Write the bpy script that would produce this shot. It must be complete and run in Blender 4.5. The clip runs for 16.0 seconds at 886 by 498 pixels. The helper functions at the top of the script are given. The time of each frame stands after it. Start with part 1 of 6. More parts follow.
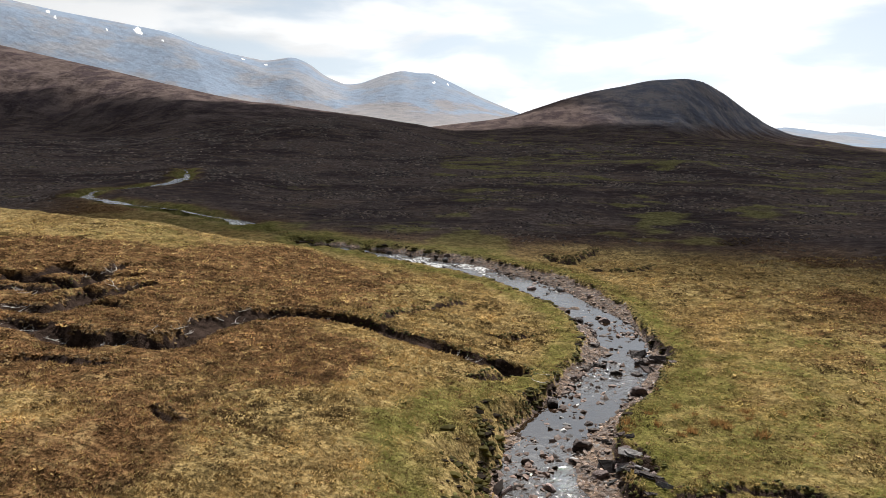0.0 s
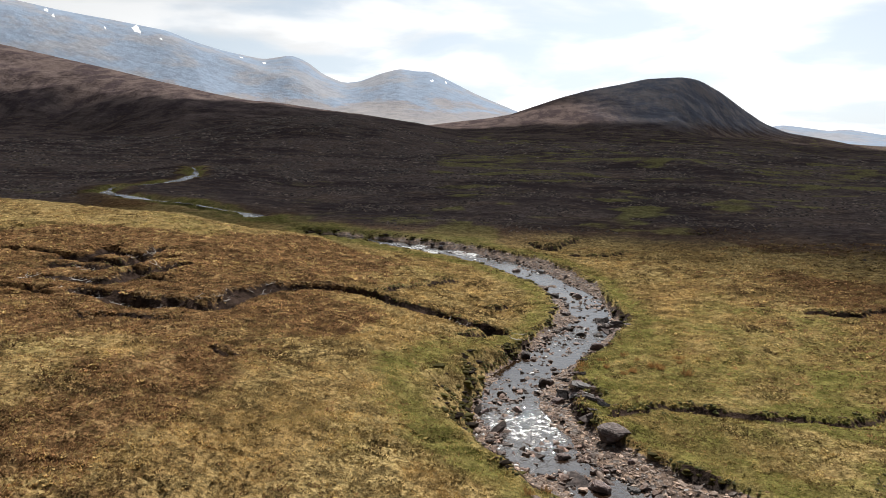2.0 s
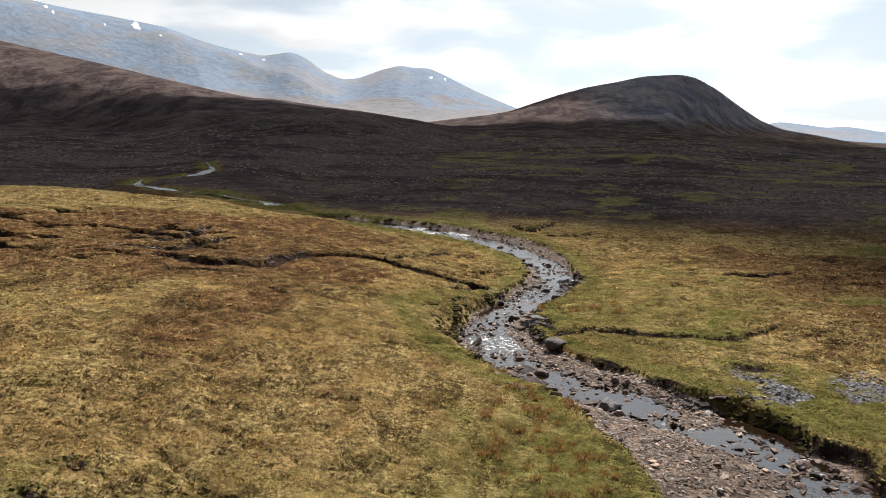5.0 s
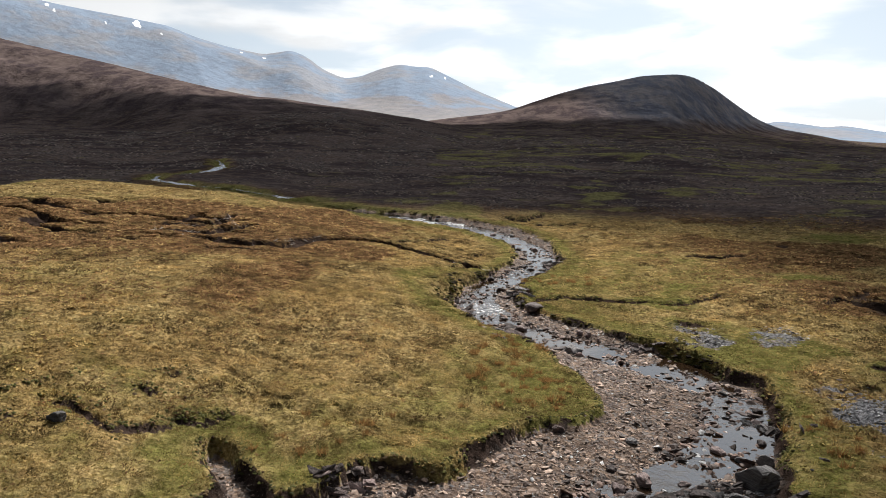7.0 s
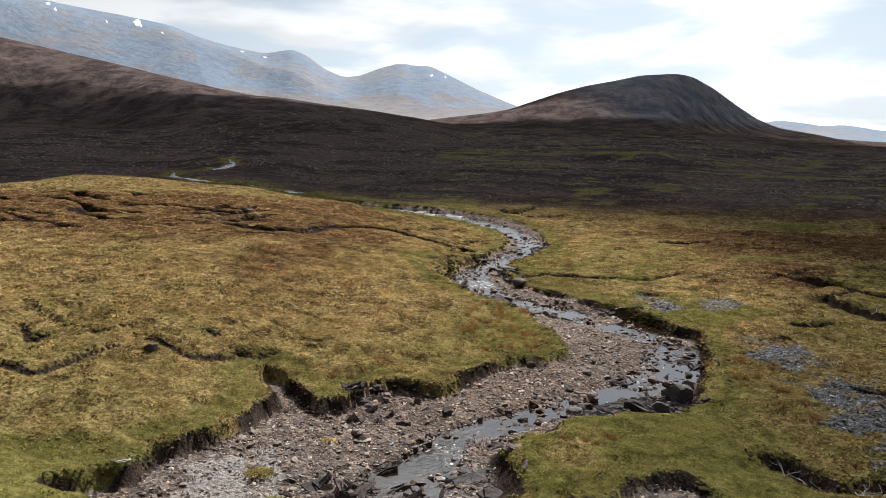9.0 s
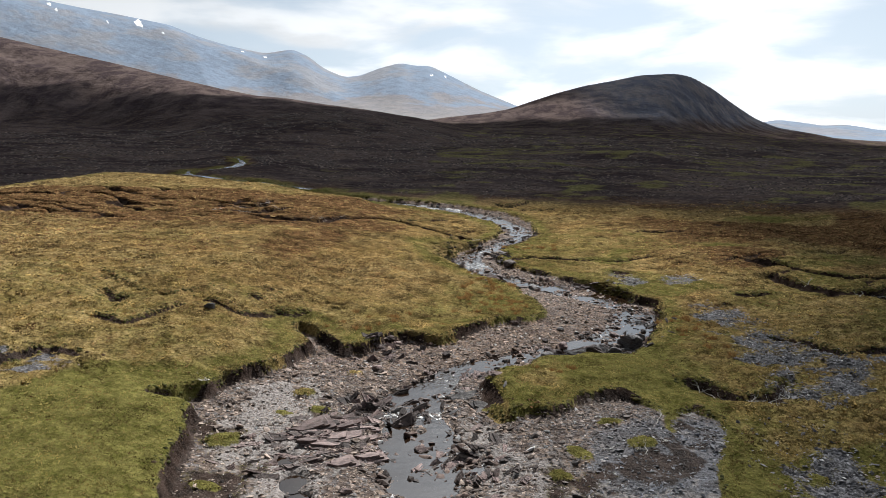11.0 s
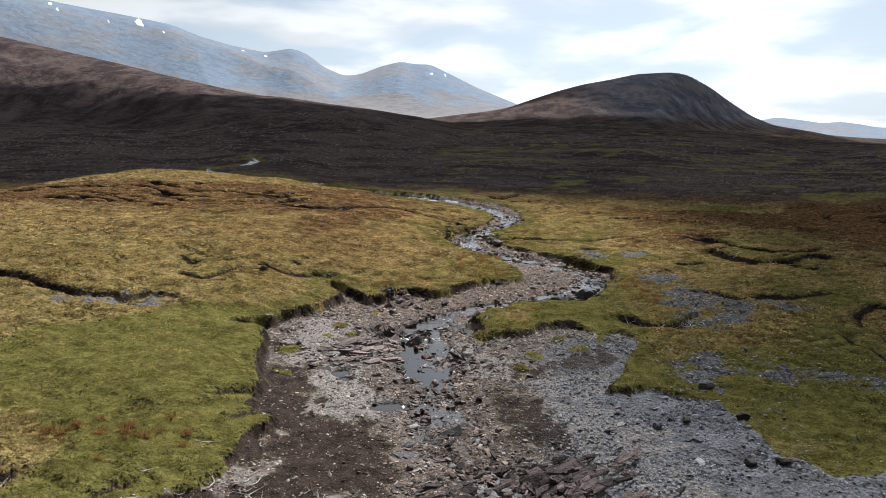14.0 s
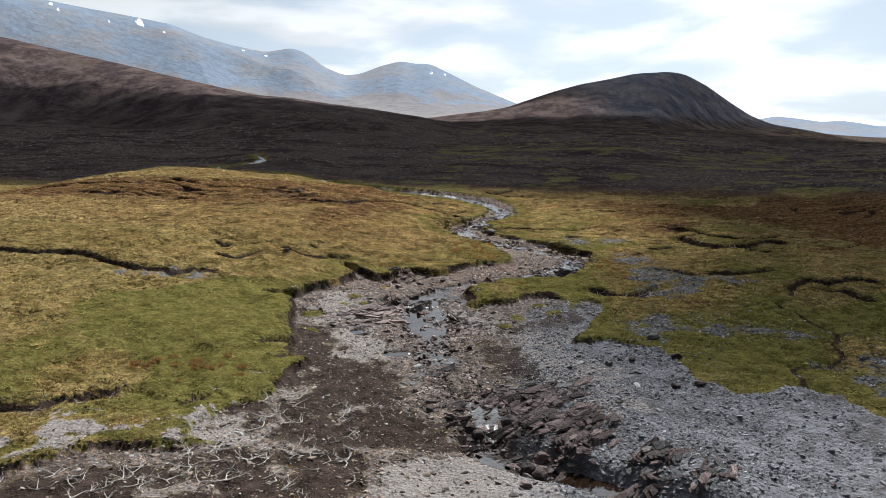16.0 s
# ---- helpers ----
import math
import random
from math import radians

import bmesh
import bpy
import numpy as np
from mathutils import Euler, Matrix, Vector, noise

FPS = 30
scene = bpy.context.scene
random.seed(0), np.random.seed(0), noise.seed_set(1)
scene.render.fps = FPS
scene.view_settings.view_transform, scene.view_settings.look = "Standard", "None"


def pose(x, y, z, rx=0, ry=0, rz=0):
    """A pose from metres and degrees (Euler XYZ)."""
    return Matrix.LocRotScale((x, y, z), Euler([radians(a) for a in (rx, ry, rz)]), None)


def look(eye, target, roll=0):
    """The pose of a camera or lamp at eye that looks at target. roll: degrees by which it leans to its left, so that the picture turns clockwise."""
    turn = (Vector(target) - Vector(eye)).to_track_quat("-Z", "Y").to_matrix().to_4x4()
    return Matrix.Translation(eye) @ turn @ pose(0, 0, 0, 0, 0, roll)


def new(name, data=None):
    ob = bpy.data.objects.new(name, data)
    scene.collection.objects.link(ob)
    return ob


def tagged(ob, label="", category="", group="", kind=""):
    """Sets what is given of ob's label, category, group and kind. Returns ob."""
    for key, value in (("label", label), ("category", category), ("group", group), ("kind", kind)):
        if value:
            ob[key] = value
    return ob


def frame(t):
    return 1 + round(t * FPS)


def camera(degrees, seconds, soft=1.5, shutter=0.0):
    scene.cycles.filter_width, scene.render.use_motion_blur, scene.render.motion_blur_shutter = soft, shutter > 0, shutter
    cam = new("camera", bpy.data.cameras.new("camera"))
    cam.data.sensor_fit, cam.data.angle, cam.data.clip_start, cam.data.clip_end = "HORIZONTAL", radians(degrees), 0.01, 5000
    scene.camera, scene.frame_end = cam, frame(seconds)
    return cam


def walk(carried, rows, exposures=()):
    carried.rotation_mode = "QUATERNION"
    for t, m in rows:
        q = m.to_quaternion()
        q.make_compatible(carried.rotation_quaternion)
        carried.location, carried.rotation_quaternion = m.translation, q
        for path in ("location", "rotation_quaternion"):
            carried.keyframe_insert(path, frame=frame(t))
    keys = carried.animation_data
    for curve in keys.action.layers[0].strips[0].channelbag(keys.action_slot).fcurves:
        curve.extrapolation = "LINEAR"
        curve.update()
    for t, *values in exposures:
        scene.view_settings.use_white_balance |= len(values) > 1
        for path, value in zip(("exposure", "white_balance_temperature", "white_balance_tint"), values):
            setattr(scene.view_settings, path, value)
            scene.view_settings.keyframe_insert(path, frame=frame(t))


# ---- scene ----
cam = camera(62.0, 16.0, soft=0.5)
METRES, EYE, TILT, LEAN, TURN = 73.0, 12.0, -7.5, 0.0, 0.0
ROWS = [
    (0.0, 0.0, 0.0, 0.0, 0.0, 0.0, -0.0),
    (0.5, 0.0011, -0.025, -0.003, -0.02, -0.03, 0.03),
    (1.0, 0.002, -0.0517, -0.0065, -0.07, -0.06, 0.03),
    (1.5, 0.0029, -0.0795, -0.0101, -0.11, -0.11, 0.05),
    (2.0, 0.0039, -0.1081, -0.0139, -0.13, -0.14, 0.05),
    (2.5, 0.0049, -0.1373, -0.0176, -0.15, -0.19, 0.07),
    (3.0, 0.0057, -0.1671, -0.0218, -0.16, -0.23, 0.07),
    (3.5, 0.0063, -0.1972, -0.0264, -0.18, -0.28, 0.07),
    (4.0, 0.0069, -0.2279, -0.0301, -0.18, -0.32, 0.06),
    (6.5, 0.009, -0.383, -0.0503, -0.22, -0.49, -0.05),
    (7.0, 0.0094, -0.4141, -0.0556, -0.21, -0.5, -0.08),
    (7.5, 0.0096, -0.4447, -0.0605, -0.21, -0.51, -0.09),
    (8.0, 0.0097, -0.476, -0.0649, -0.2, -0.55, -0.1),
    (8.5, 0.01, -0.5077, -0.0687, -0.18, -0.56, -0.09),
    (9.0, 0.0102, -0.5397, -0.0727, -0.19, -0.58, -0.11),
    (11.5, 0.0099, -0.6996, -0.0941, -0.16, -0.63, -0.02),
    (12.0, 0.0103, -0.7323, -0.098, -0.14, -0.66, 0.01),
    (12.5, 0.0108, -0.7648, -0.1021, -0.14, -0.67, 0.01),
    (13.0, 0.0111, -0.7973, -0.1062, -0.15, -0.69, 0.02),
    (13.5, 0.0111, -0.8298, -0.11, -0.16, -0.71, 0.04),
    (14.0, 0.0111, -0.8625, -0.1137, -0.16, -0.74, 0.07),
    (14.5, 0.0113, -0.895, -0.1178, -0.16, -0.76, 0.07),
    (15.0, 0.0117, -0.9272, -0.1221, -0.16, -0.77, 0.1),
    (15.5, 0.0121, -0.9592, -0.1267, -0.16, -0.78, 0.13),
    (16.0, 0.0129, -0.9911, -0.1311, -0.15, -0.79, 0.15),
]
PATH_START = pose(0, 0, EYE, TILT, LEAN, TURN)
walk(cam, [(t, PATH_START @ pose(METRES * x, METRES * y, METRES * z, 90 + pitch, roll, yaw)) for t, x, y, z, yaw, pitch, roll in ROWS],
     exposures=[(0.0, 0.20, 6500, 10), (4.0, 0.20, 6480, 10), (9.0, 0.12, 6380, 9.5), (12.0, 0.07, 6200, 9), (16.0, 0.07, 6150, 9)])

# ---- world, sun ----
SUN_AZ, SUN_EL = 16.0, 47.0          # degrees to the right of straight ahead, and above the horizon
SUN_DIR = Vector((math.sin(radians(SUN_AZ)) * math.cos(radians(SUN_EL)), math.cos(radians(SUN_AZ)) * math.cos(radians(SUN_EL)), math.sin(radians(SUN_EL))))


class Nodes:
    """Short way to write node trees."""

    def __init__(self, tree):
        self.tree = tree
        tree.nodes.clear()

    def add(self, kind, **settings):
        n = self.tree.nodes.new(kind)
        for key, value in settings.items():
            if key == "operation":
                n.operation = value
            elif key == "blend_type":
                n.blend_type = value
            elif key == "data_type":
                n.data_type = value
            elif key == "attribute_name":
                n.attribute_name = value
        return n

    def link(self, a, b):
        self.tree.links.new(a, b)

    def put(self, socket, value):
        if isinstance(value, bpy.types.NodeSocket):
            self.tree.links.new(value, socket)
        else:
            socket.default_value = value

    def math(self, op, a, b=0.0, clamp=False):
        n = self.add("ShaderNodeMath", operation=op)
        n.use_clamp = clamp
        self.put(n.inputs[0], a)
        self.put(n.inputs[1], b)
        return n.outputs[0]

    def ramp(self, v, lo, hi, a=0.0, b=1.0):
        n = self.add("ShaderNodeMapRange")
        n.interpolation_type = "SMOOTHSTEP"
        for i, val in enumerate((v, lo, hi, a, b)):
            self.put(n.inputs[i], val)
        return n.outputs[0]

    def mix(self, fac, a, b, blend="MIX"):
        n = self.add("ShaderNodeMixRGB", blend_type=blend)
        self.put(n.inputs[0], fac)
        for i, val in ((1, a), (2, b)):
            self.put(n.inputs[i], (*val, 1.0) if isinstance(val, tuple) and len(val) == 3 else val)
        return n.outputs[0]

    def noise(self, scale, detail=3.0, rough=0.55, vec=None, distortion=0.0):
        n = self.add("ShaderNodeTexNoise")
        n.inputs["Scale"].default_value = scale
        n.inputs["Detail"].default_value = detail
        n.inputs["Roughness"].default_value = rough
        n.inputs["Distortion"].default_value = distortion
        if vec is not None:
            self.link(vec, n.inputs["Vector"])
        return n.outputs["Fac"]

    def voronoi(self, scale, vec=None, out="Color", feature="F1"):
        n = self.add("ShaderNodeTexVoronoi")
        n.feature = feature
        n.inputs["Scale"].default_value = scale
        if vec is not None:
            self.link(vec, n.inputs["Vector"])
        return n.outputs[out]

    def bump(self, height, strength, distance, normal=None):
        n = self.add("ShaderNodeBump")
        n.inputs["Strength"].default_value = strength
        n.inputs["Distance"].default_value = distance
        self.link(height, n.inputs["Height"])
        if normal is not None:
            self.link(normal, n.inputs["Normal"])
        return n.outputs["Normal"]


def build_world():
    world = bpy.data.worlds.new("sky")
    scene.world = world
    world.use_nodes = True
    k = Nodes(world.node_tree)
    sky = k.add("ShaderNodeTexSky")
    sky.sky_type, sky.sun_disc = "NISHITA", False
    sky.sun_elevation, sky.sun_rotation = radians(SUN_EL), radians(SUN_AZ)
    sky.altitude, sky.dust_density = 300.0, 1.5
    co = k.add("ShaderNodeTexCoord").outputs["Generated"]
    # a cloud deck seen in perspective: direction divided by its height
    sep = k.add("ShaderNodeSeparateXYZ")
    k.link(co, sep.inputs[0])
    up = k.math("MAXIMUM", sep.outputs[2], 0.0)
    deck = k.math("ADD", up, 0.16)
    flat = k.add("ShaderNodeCombineXYZ")
    k.link(k.math("DIVIDE", sep.outputs[0], deck), flat.inputs[0])
    k.link(k.math("DIVIDE", sep.outputs[1], deck), flat.inputs[1])
    cover = k.ramp(k.noise(1.25, 6.0, 0.5, flat.outputs[0], 0.3), 0.40, 0.60)
    body = k.noise(1.3, 5.0, 0.55, flat.outputs[0])
    # clouds shine most towards the sun, through forward scattering
    dot = k.add("ShaderNodeVectorMath", operation="DOT_PRODUCT")
    k.link(co, dot.inputs[0])
    dot.inputs[1].default_value = SUN_DIR
    toward = k.ramp(dot.outputs["Value"], -0.3, 1.0, 0.0, 1.0)
    low = k.ramp(up, 0.0, 0.45, 1.0, 0.0)
    glow = k.math("ADD", k.math("MULTIPLY", toward, SKY_GLOW), k.math("MULTIPLY", k.math("MULTIPLY", low, toward), SKY_LOW))
    halo = k.math("POWER", k.math("MAXIMUM", dot.outputs["Value"], 0.0), 12.0)
    glow = k.math("ADD", k.math("ADD", glow, SKY_BASE), k.math("MULTIPLY", halo, SKY_HALO))
    shade = k.ramp(body, 0.38, 0.58, 0.88, 1.10)
    white = k.mix(1.0, (0.985, 1.0, 1.01), k.add_grey(k.math("MULTIPLY", glow, shade)), "MULTIPLY")
    blue = k.mix(1.0, sky.outputs[0], (0.11, 0.11, 0.11), "MULTIPLY")
    veil = k.mix(0.82, blue, k.mix(1.0, (0.80, 0.90, 1.0), k.add_grey(k.math("MULTIPLY", glow, 0.84)), "MULTIPLY"))
    colour = k.mix(cover, veil, white)
    bg = k.add("ShaderNodeBackground")
    k.link(colour, bg.inputs[0])
    bg.inputs[1].default_value = SKY_STRENGTH
    out = k.add("ShaderNodeOutputWorld")
    k.link(bg.outputs[0], out.inputs[0])


def add_grey(self, v):
    n = self.add("ShaderNodeCombineXYZ")
    for i in range(3):
        self.put(n.inputs[i], v)
    return n.outputs[0]


Nodes.add_grey = add_grey
SKY_STRENGTH, SKY_BASE, SKY_GLOW, SKY_LOW, SKY_HALO = 1.0, 0.045, 0.09, 1.05, 4.0
build_world()

sun = new("sun", bpy.data.lights.new("sun", "SUN"))
sun.data.energy, sun.data.angle, sun.data.color = 5.0, radians(0.53), (1.0, 0.97, 0.92)
sun.matrix_world = look((0, 0, 900), Vector((0, 0, 900)) - SUN_DIR)

# ---- shape of the ground ----
def hash01(ix, iy, seed):
    h = (ix.astype(np.int64) * 374761393 + iy.astype(np.int64) * 668265263 + seed * 974634533) & 0x7FFFFFFF
    h = ((h ^ (h >> 13)) * 1274126177) & 0x7FFFFFFF
    h = ((h ^ (h >> 16)) * 1103515245) & 0x7FFFFFFF
    return ((h ^ (h >> 15)) & 0xFFFFF) / float(0xFFFFF)


def vnoise(x, y, seed):
    ix, iy = np.floor(x), np.floor(y)
    u, v = x - ix, y - iy
    u, v = u * u * u * (u * (u * 6 - 15) + 10), v * v * v * (v * (v * 6 - 15) + 10)
    a, b = hash01(ix, iy, seed), hash01(ix + 1, iy, seed)
    c, d = hash01(ix, iy + 1, seed), hash01(ix + 1, iy + 1, seed)
    return (a + (b - a) * u) * (1 - v) + (c + (d - c) * u) * v


def fbm(x, y, size, octaves=3, seed=1, gain=0.5):
    """Noise of about -1 to 1 whose largest lumps are size metres across."""
    total, amp, f, norm = 0.0, 1.0, 1.0 / size, 0.0
    for o in range(octaves):
        c, s = math.cos(0.6 + o * 1.3), math.sin(0.6 + o * 1.3)
        total = total + amp * (vnoise((x * c - y * s) * f + 17.3 * o, (x * s + y * c) * f - 9.1 * o, seed + o * 31) * 2 - 1)
        norm += amp
        amp, f = amp * gain, f * 2.03
    return total / norm * 1.5


def smooth(v, lo, hi):
    t = np.clip((v - lo) / (hi - lo), 0, 1)
    return t * t * (3 - 2 * t)


def line_distance(x, y, pts, closed=False):
    """Distance to a line of points, the side (positive: to the right along it) and the run along it."""
    p = np.array(pts, float)
    q = np.roll(p, -1, 0) if closed else p[1:]
    p = p if closed else p[:-1]
    best = np.full(x.shape, 1e9)
    side = np.ones(x.shape)
    run = np.zeros(x.shape)
    done = 0.0
    for (ax, ay), (bx, by) in zip(p, q):
        dx, dy = bx - ax, by - ay
        n = dx * dx + dy * dy + 1e-9
        u = ((x - ax) * dx + (y - ay) * dy) / n
        c = np.clip(u, 0, 1)
        d = np.hypot(x - ax - c * dx, y - ay - c * dy)
        near = d < best
        best = np.where(near, d, best)
        side = np.where(near, np.sign((x - ax) * dy - (y - ay) * dx), side)
        run = np.where(near, done + c * math.sqrt(n), run)
        done += math.sqrt(n)
    return best, side, run, done


def inside(x, y, pts):
    odd = np.zeros(x.shape, bool)
    p = np.array(pts, float)
    for (ax, ay), (bx, by) in zip(p, np.roll(p, -1, 0)):
        if ay != by:
            odd ^= ((ay > y) != (by > y)) & (x < (bx - ax) * (y - ay) / (by - ay) + ax)
    return odd


def region(x, y, pts):
    """Signed distance to the rim of a region, positive inside."""
    d = line_distance(x, y, pts, True)[0]
    return np.where(inside(x, y, pts), d, -d)


# the swell of the turf, as heights on a wide lattice
LAT_X = np.array([-75, -45, -28, -16, -6, 6, 18, 32, 50, 80.0])
LAT_Y = np.array([-75, -45, -25, -8, 8, 24, 40, 58, 85.0])
LAT_Z = np.array([
    [2.5, -0.2, -1.4, -2.0, -2.6, -2.8, -2.8, -2.9, -3.0, -3.1], [4.1, 1.6, 0.2, -0.8, -1.4, -1.6, -1.5, -1.8, -1.8, -1.5],
    [5.4, 3.2, 2.1, 0.5, -0.6, -0.8, -0.9, -0.5, -0.4, -0.3], [6.1, 4.3, 3.6, 1.8, 0.1, -0.1, 0.2, 0.7, 0.5, 0.4],
    [6.6, 4.7, 4.0, 3.4, 1.4, -0.1, 0.0, 0.9, 0.6, 0.7], [7.1, 4.9, 4.2, 3.8, 2.5, 0.6, 0.7, 1.2, 0.4, 1.0],
    [7.8, 5.4, 4.1, 3.5, 2.6, 0.5, 1.3, 1.5, 1.4, 1.9], [8.9, 6.7, 5.6, 3.9, 2.5, 1.3, 1.3, 2.1, 2.7, 3.2],
    [10.5, 8.2, 6.8, 5.1, 3.6, 2.9, 2.9, 3.5, 4.1, 4.9]])
# rim of the turf on either side of the stream bed, going downstream
LEFT_A = [(-14.8, 75.4), (-8.0, 71.6), (-3.5, 67.4), (-0.8, 64.8), (2.4, 62.2), (4.4, 59.6), (6.0, 57.0), (7.6, 52.9), (8.6, 49.0), (8.9, 44.0), (7.4, 39.8),
          (5.7, 35.9), (2.9, 30.2), (1.7, 25.6), (1.6, 21.5), (2.6, 18.9), (3.9, 16.5), (5.3, 15.2), (6.3, 13.6), (6.9, 10.9), (8.6, 4.3), (8.0, 2.0), (7.0, 0.7),
          (5.2, 0.2), (3.5, -1.2), (2.3, -2.6), (1.1, -4.3), (0.5, -4.7), (-0.9, -4.0), (-2.1, -3.7), (-3.1, -4.9), (-4.3, -6.3), (-5.6, -6.7)]
LEFT_B = [(-6.1, -5.3), (-7.0, -4.0), (-8.3, -3.0), (-8.4, -3.5), (-7.4, -4.8), (-7.0, -6.2), (-7.6, -8.2), (-8.3, -10.1), (-9.5, -11.4), (-10.4, -12.5),
          (-10.7, -14.2), (-11.6, -14.7), (-12.7, -15.0), (-10.2, -16.8), (-9.8, -20.5), (-9.3, -23.2), (-8.2, -26.8), (-7.8, -29.7), (-6.9, -30.4), (-7.4, -32.7),
          (-8.1, -34.4), (-7.9, -35.6), (-9.0, -37.1), (-9.9, -38.8), (-10.6, -40.8), (-9.2, -41.8), (-10.5, -42.4), (-13.1, -43.0), (-14.7, -43.2), (-15.7, -44.1),
          (-16.8, -45.0), (-21.0, -47.5), (-30.0, -52.0), (-36.0, -62.0), (-40.0, -80.0)]
RIGHT_A = [(-16.0, 76.8), (-8.2, 73.8), (-1.3, 70.3), (2.4, 68.0), (5.8, 64.9), (8.5, 62.1), (10.5, 59.6), (11.9, 55.3), (12.9, 51.3), (12.7, 44.9), (12.4, 40.2),
           (11.3, 36.8), (9.8, 33.7), (7.8, 31.4), (6.4, 27.5), (6.4, 24.4), (6.8, 21.9), (8.1, 20.1), (9.1, 18.1), (11.3, 16.2), (12.3, 14.0), (13.6, 12.8),
           (14.2, 11.3), (15.4, 9.9), (16.6, 6.6), (16.6, 4.0), (15.4, 0.9), (14.3, -2.1), (13.1, -5.0), (11.5, -7.2), (9.1, -7.1), (6.4, -7.7)]
RIGHT_B = [(4.4, -9.5), (3.1, -10.7), (2.5, -11.7), (2.8, -14.0), (3.9, -16.4), (5.6, -15.9), (7.7, -14.4), (9.5, -14.0), (10.6, -15.0), (11.1, -16.4),
           (10.8, -18.1), (11.2, -18.5), (11.6, -16.8), (12.5, -16.0), (13.0, -16.9), (13.4, -18.5), (12.0, -21.2), (11.0, -23.6), (9.5, -26.3), (10.3, -26.9),
           (12.3, -26.4), (14.6, -28.5), (15.2, -31.7), (15.1, -34.2), (16.3, -35.9), (19.5, -35.4), (21.5, -36.2), (21.8, -38.8), (24.0, -42.0), (30.0, -50.0),
           (40.0, -80.0)]
BED_RIM = LEFT_A + LEFT_B + (RIGHT_A + RIGHT_B)[::-1]
STREAM = [(-63.4, 183.3), (-52.0, 150.0), (-51.3, 133.2), (-57.2, 121.7), (-54.4, 112.1), (-45.8, 104.9), (-36.5, 98.4), (-28.5, 91.7), (-22.7, 85.8),
          (-15.8, 77.6), (-7.8, 72.6), (-1.6, 67.9), (2.6, 64.8), (5.9, 60.8), (8.3, 56.2), (10.2, 51.4), (11.2, 46.3), (10.4, 41.0), (7.9, 35.3),
          (5.4, 31.6), (3.8, 28.7), (3.4, 25.7), (4.2, 20.9), (5.9, 17.4), (8.3, 14.6), (10.6, 12.9), (12.9, 11.0), (14.5, 9.0), (15.3, 6.4), (15.2, 3.4),
          (13.8, 0.2), (11.1, -2.3), (8.3, -4.2), (5.6, -6.0), (3.2, -7.4), (1.3, -8.6), (0.2, -10.8), (-0.7, -13.6), (-0.5, -17.6), (-0.5, -21.0),
          (0.1, -24.0), (0.5, -26.6), (0.9, -28.9), (1.7, -31.2), (2.6, -33.6), (3.1, -35.9), (3.3, -37.4), (3.1, -38.8), (2.9, -40.2), (3.6, -41.3), (5.0, -42.0), (6.6, -43.0), (8.4, -44.2), (16.0, -50.0), (20.0, -75.0)]


def stream_level(y):
    return np.interp(y, [-80, -58, -48, -42, -39.4, -38.2, -36, -32, -20, -10, 0, 8, 13, 20, 30, 42, 50, 62, 80, 108, 160, 400],
                     [-4.0, -3.1, -2.75, -2.6, -2.55, -2.2, -2.0, -1.75, -1.5, -1.15, -0.8, -0.6, -0.4, -0.25, 0.05, 0.35, 0.7, 1.5, 3.0, 5.0, 6.9, 15.0])


def floor_level(y):
    return np.maximum(stream_level(y), np.interp(y, [-80, -50, -42, -36, -30], [-3.6, -2.35, -2.05, -1.85, -1.75]))


def lattice(x, y):
    def weights(v, knots):
        i = np.clip(np.searchsorted(knots, v) - 1, 0, len(knots) - 2)
        u = np.clip((v - knots[i]) / (knots[i + 1] - knots[i]), 0, 1)
        return i, 0.5 * u + 0.5 * u * u * (3 - 2 * u)
    i, u = weights(x, LAT_X)
    j, v = weights(y, LAT_Y)
    return (LAT_Z[j, i] * (1 - u) + LAT_Z[j, i + 1] * u) * (1 - v) + (LAT_Z[j + 1, i] * (1 - u) + LAT_Z[j + 1, i + 1] * u) * v


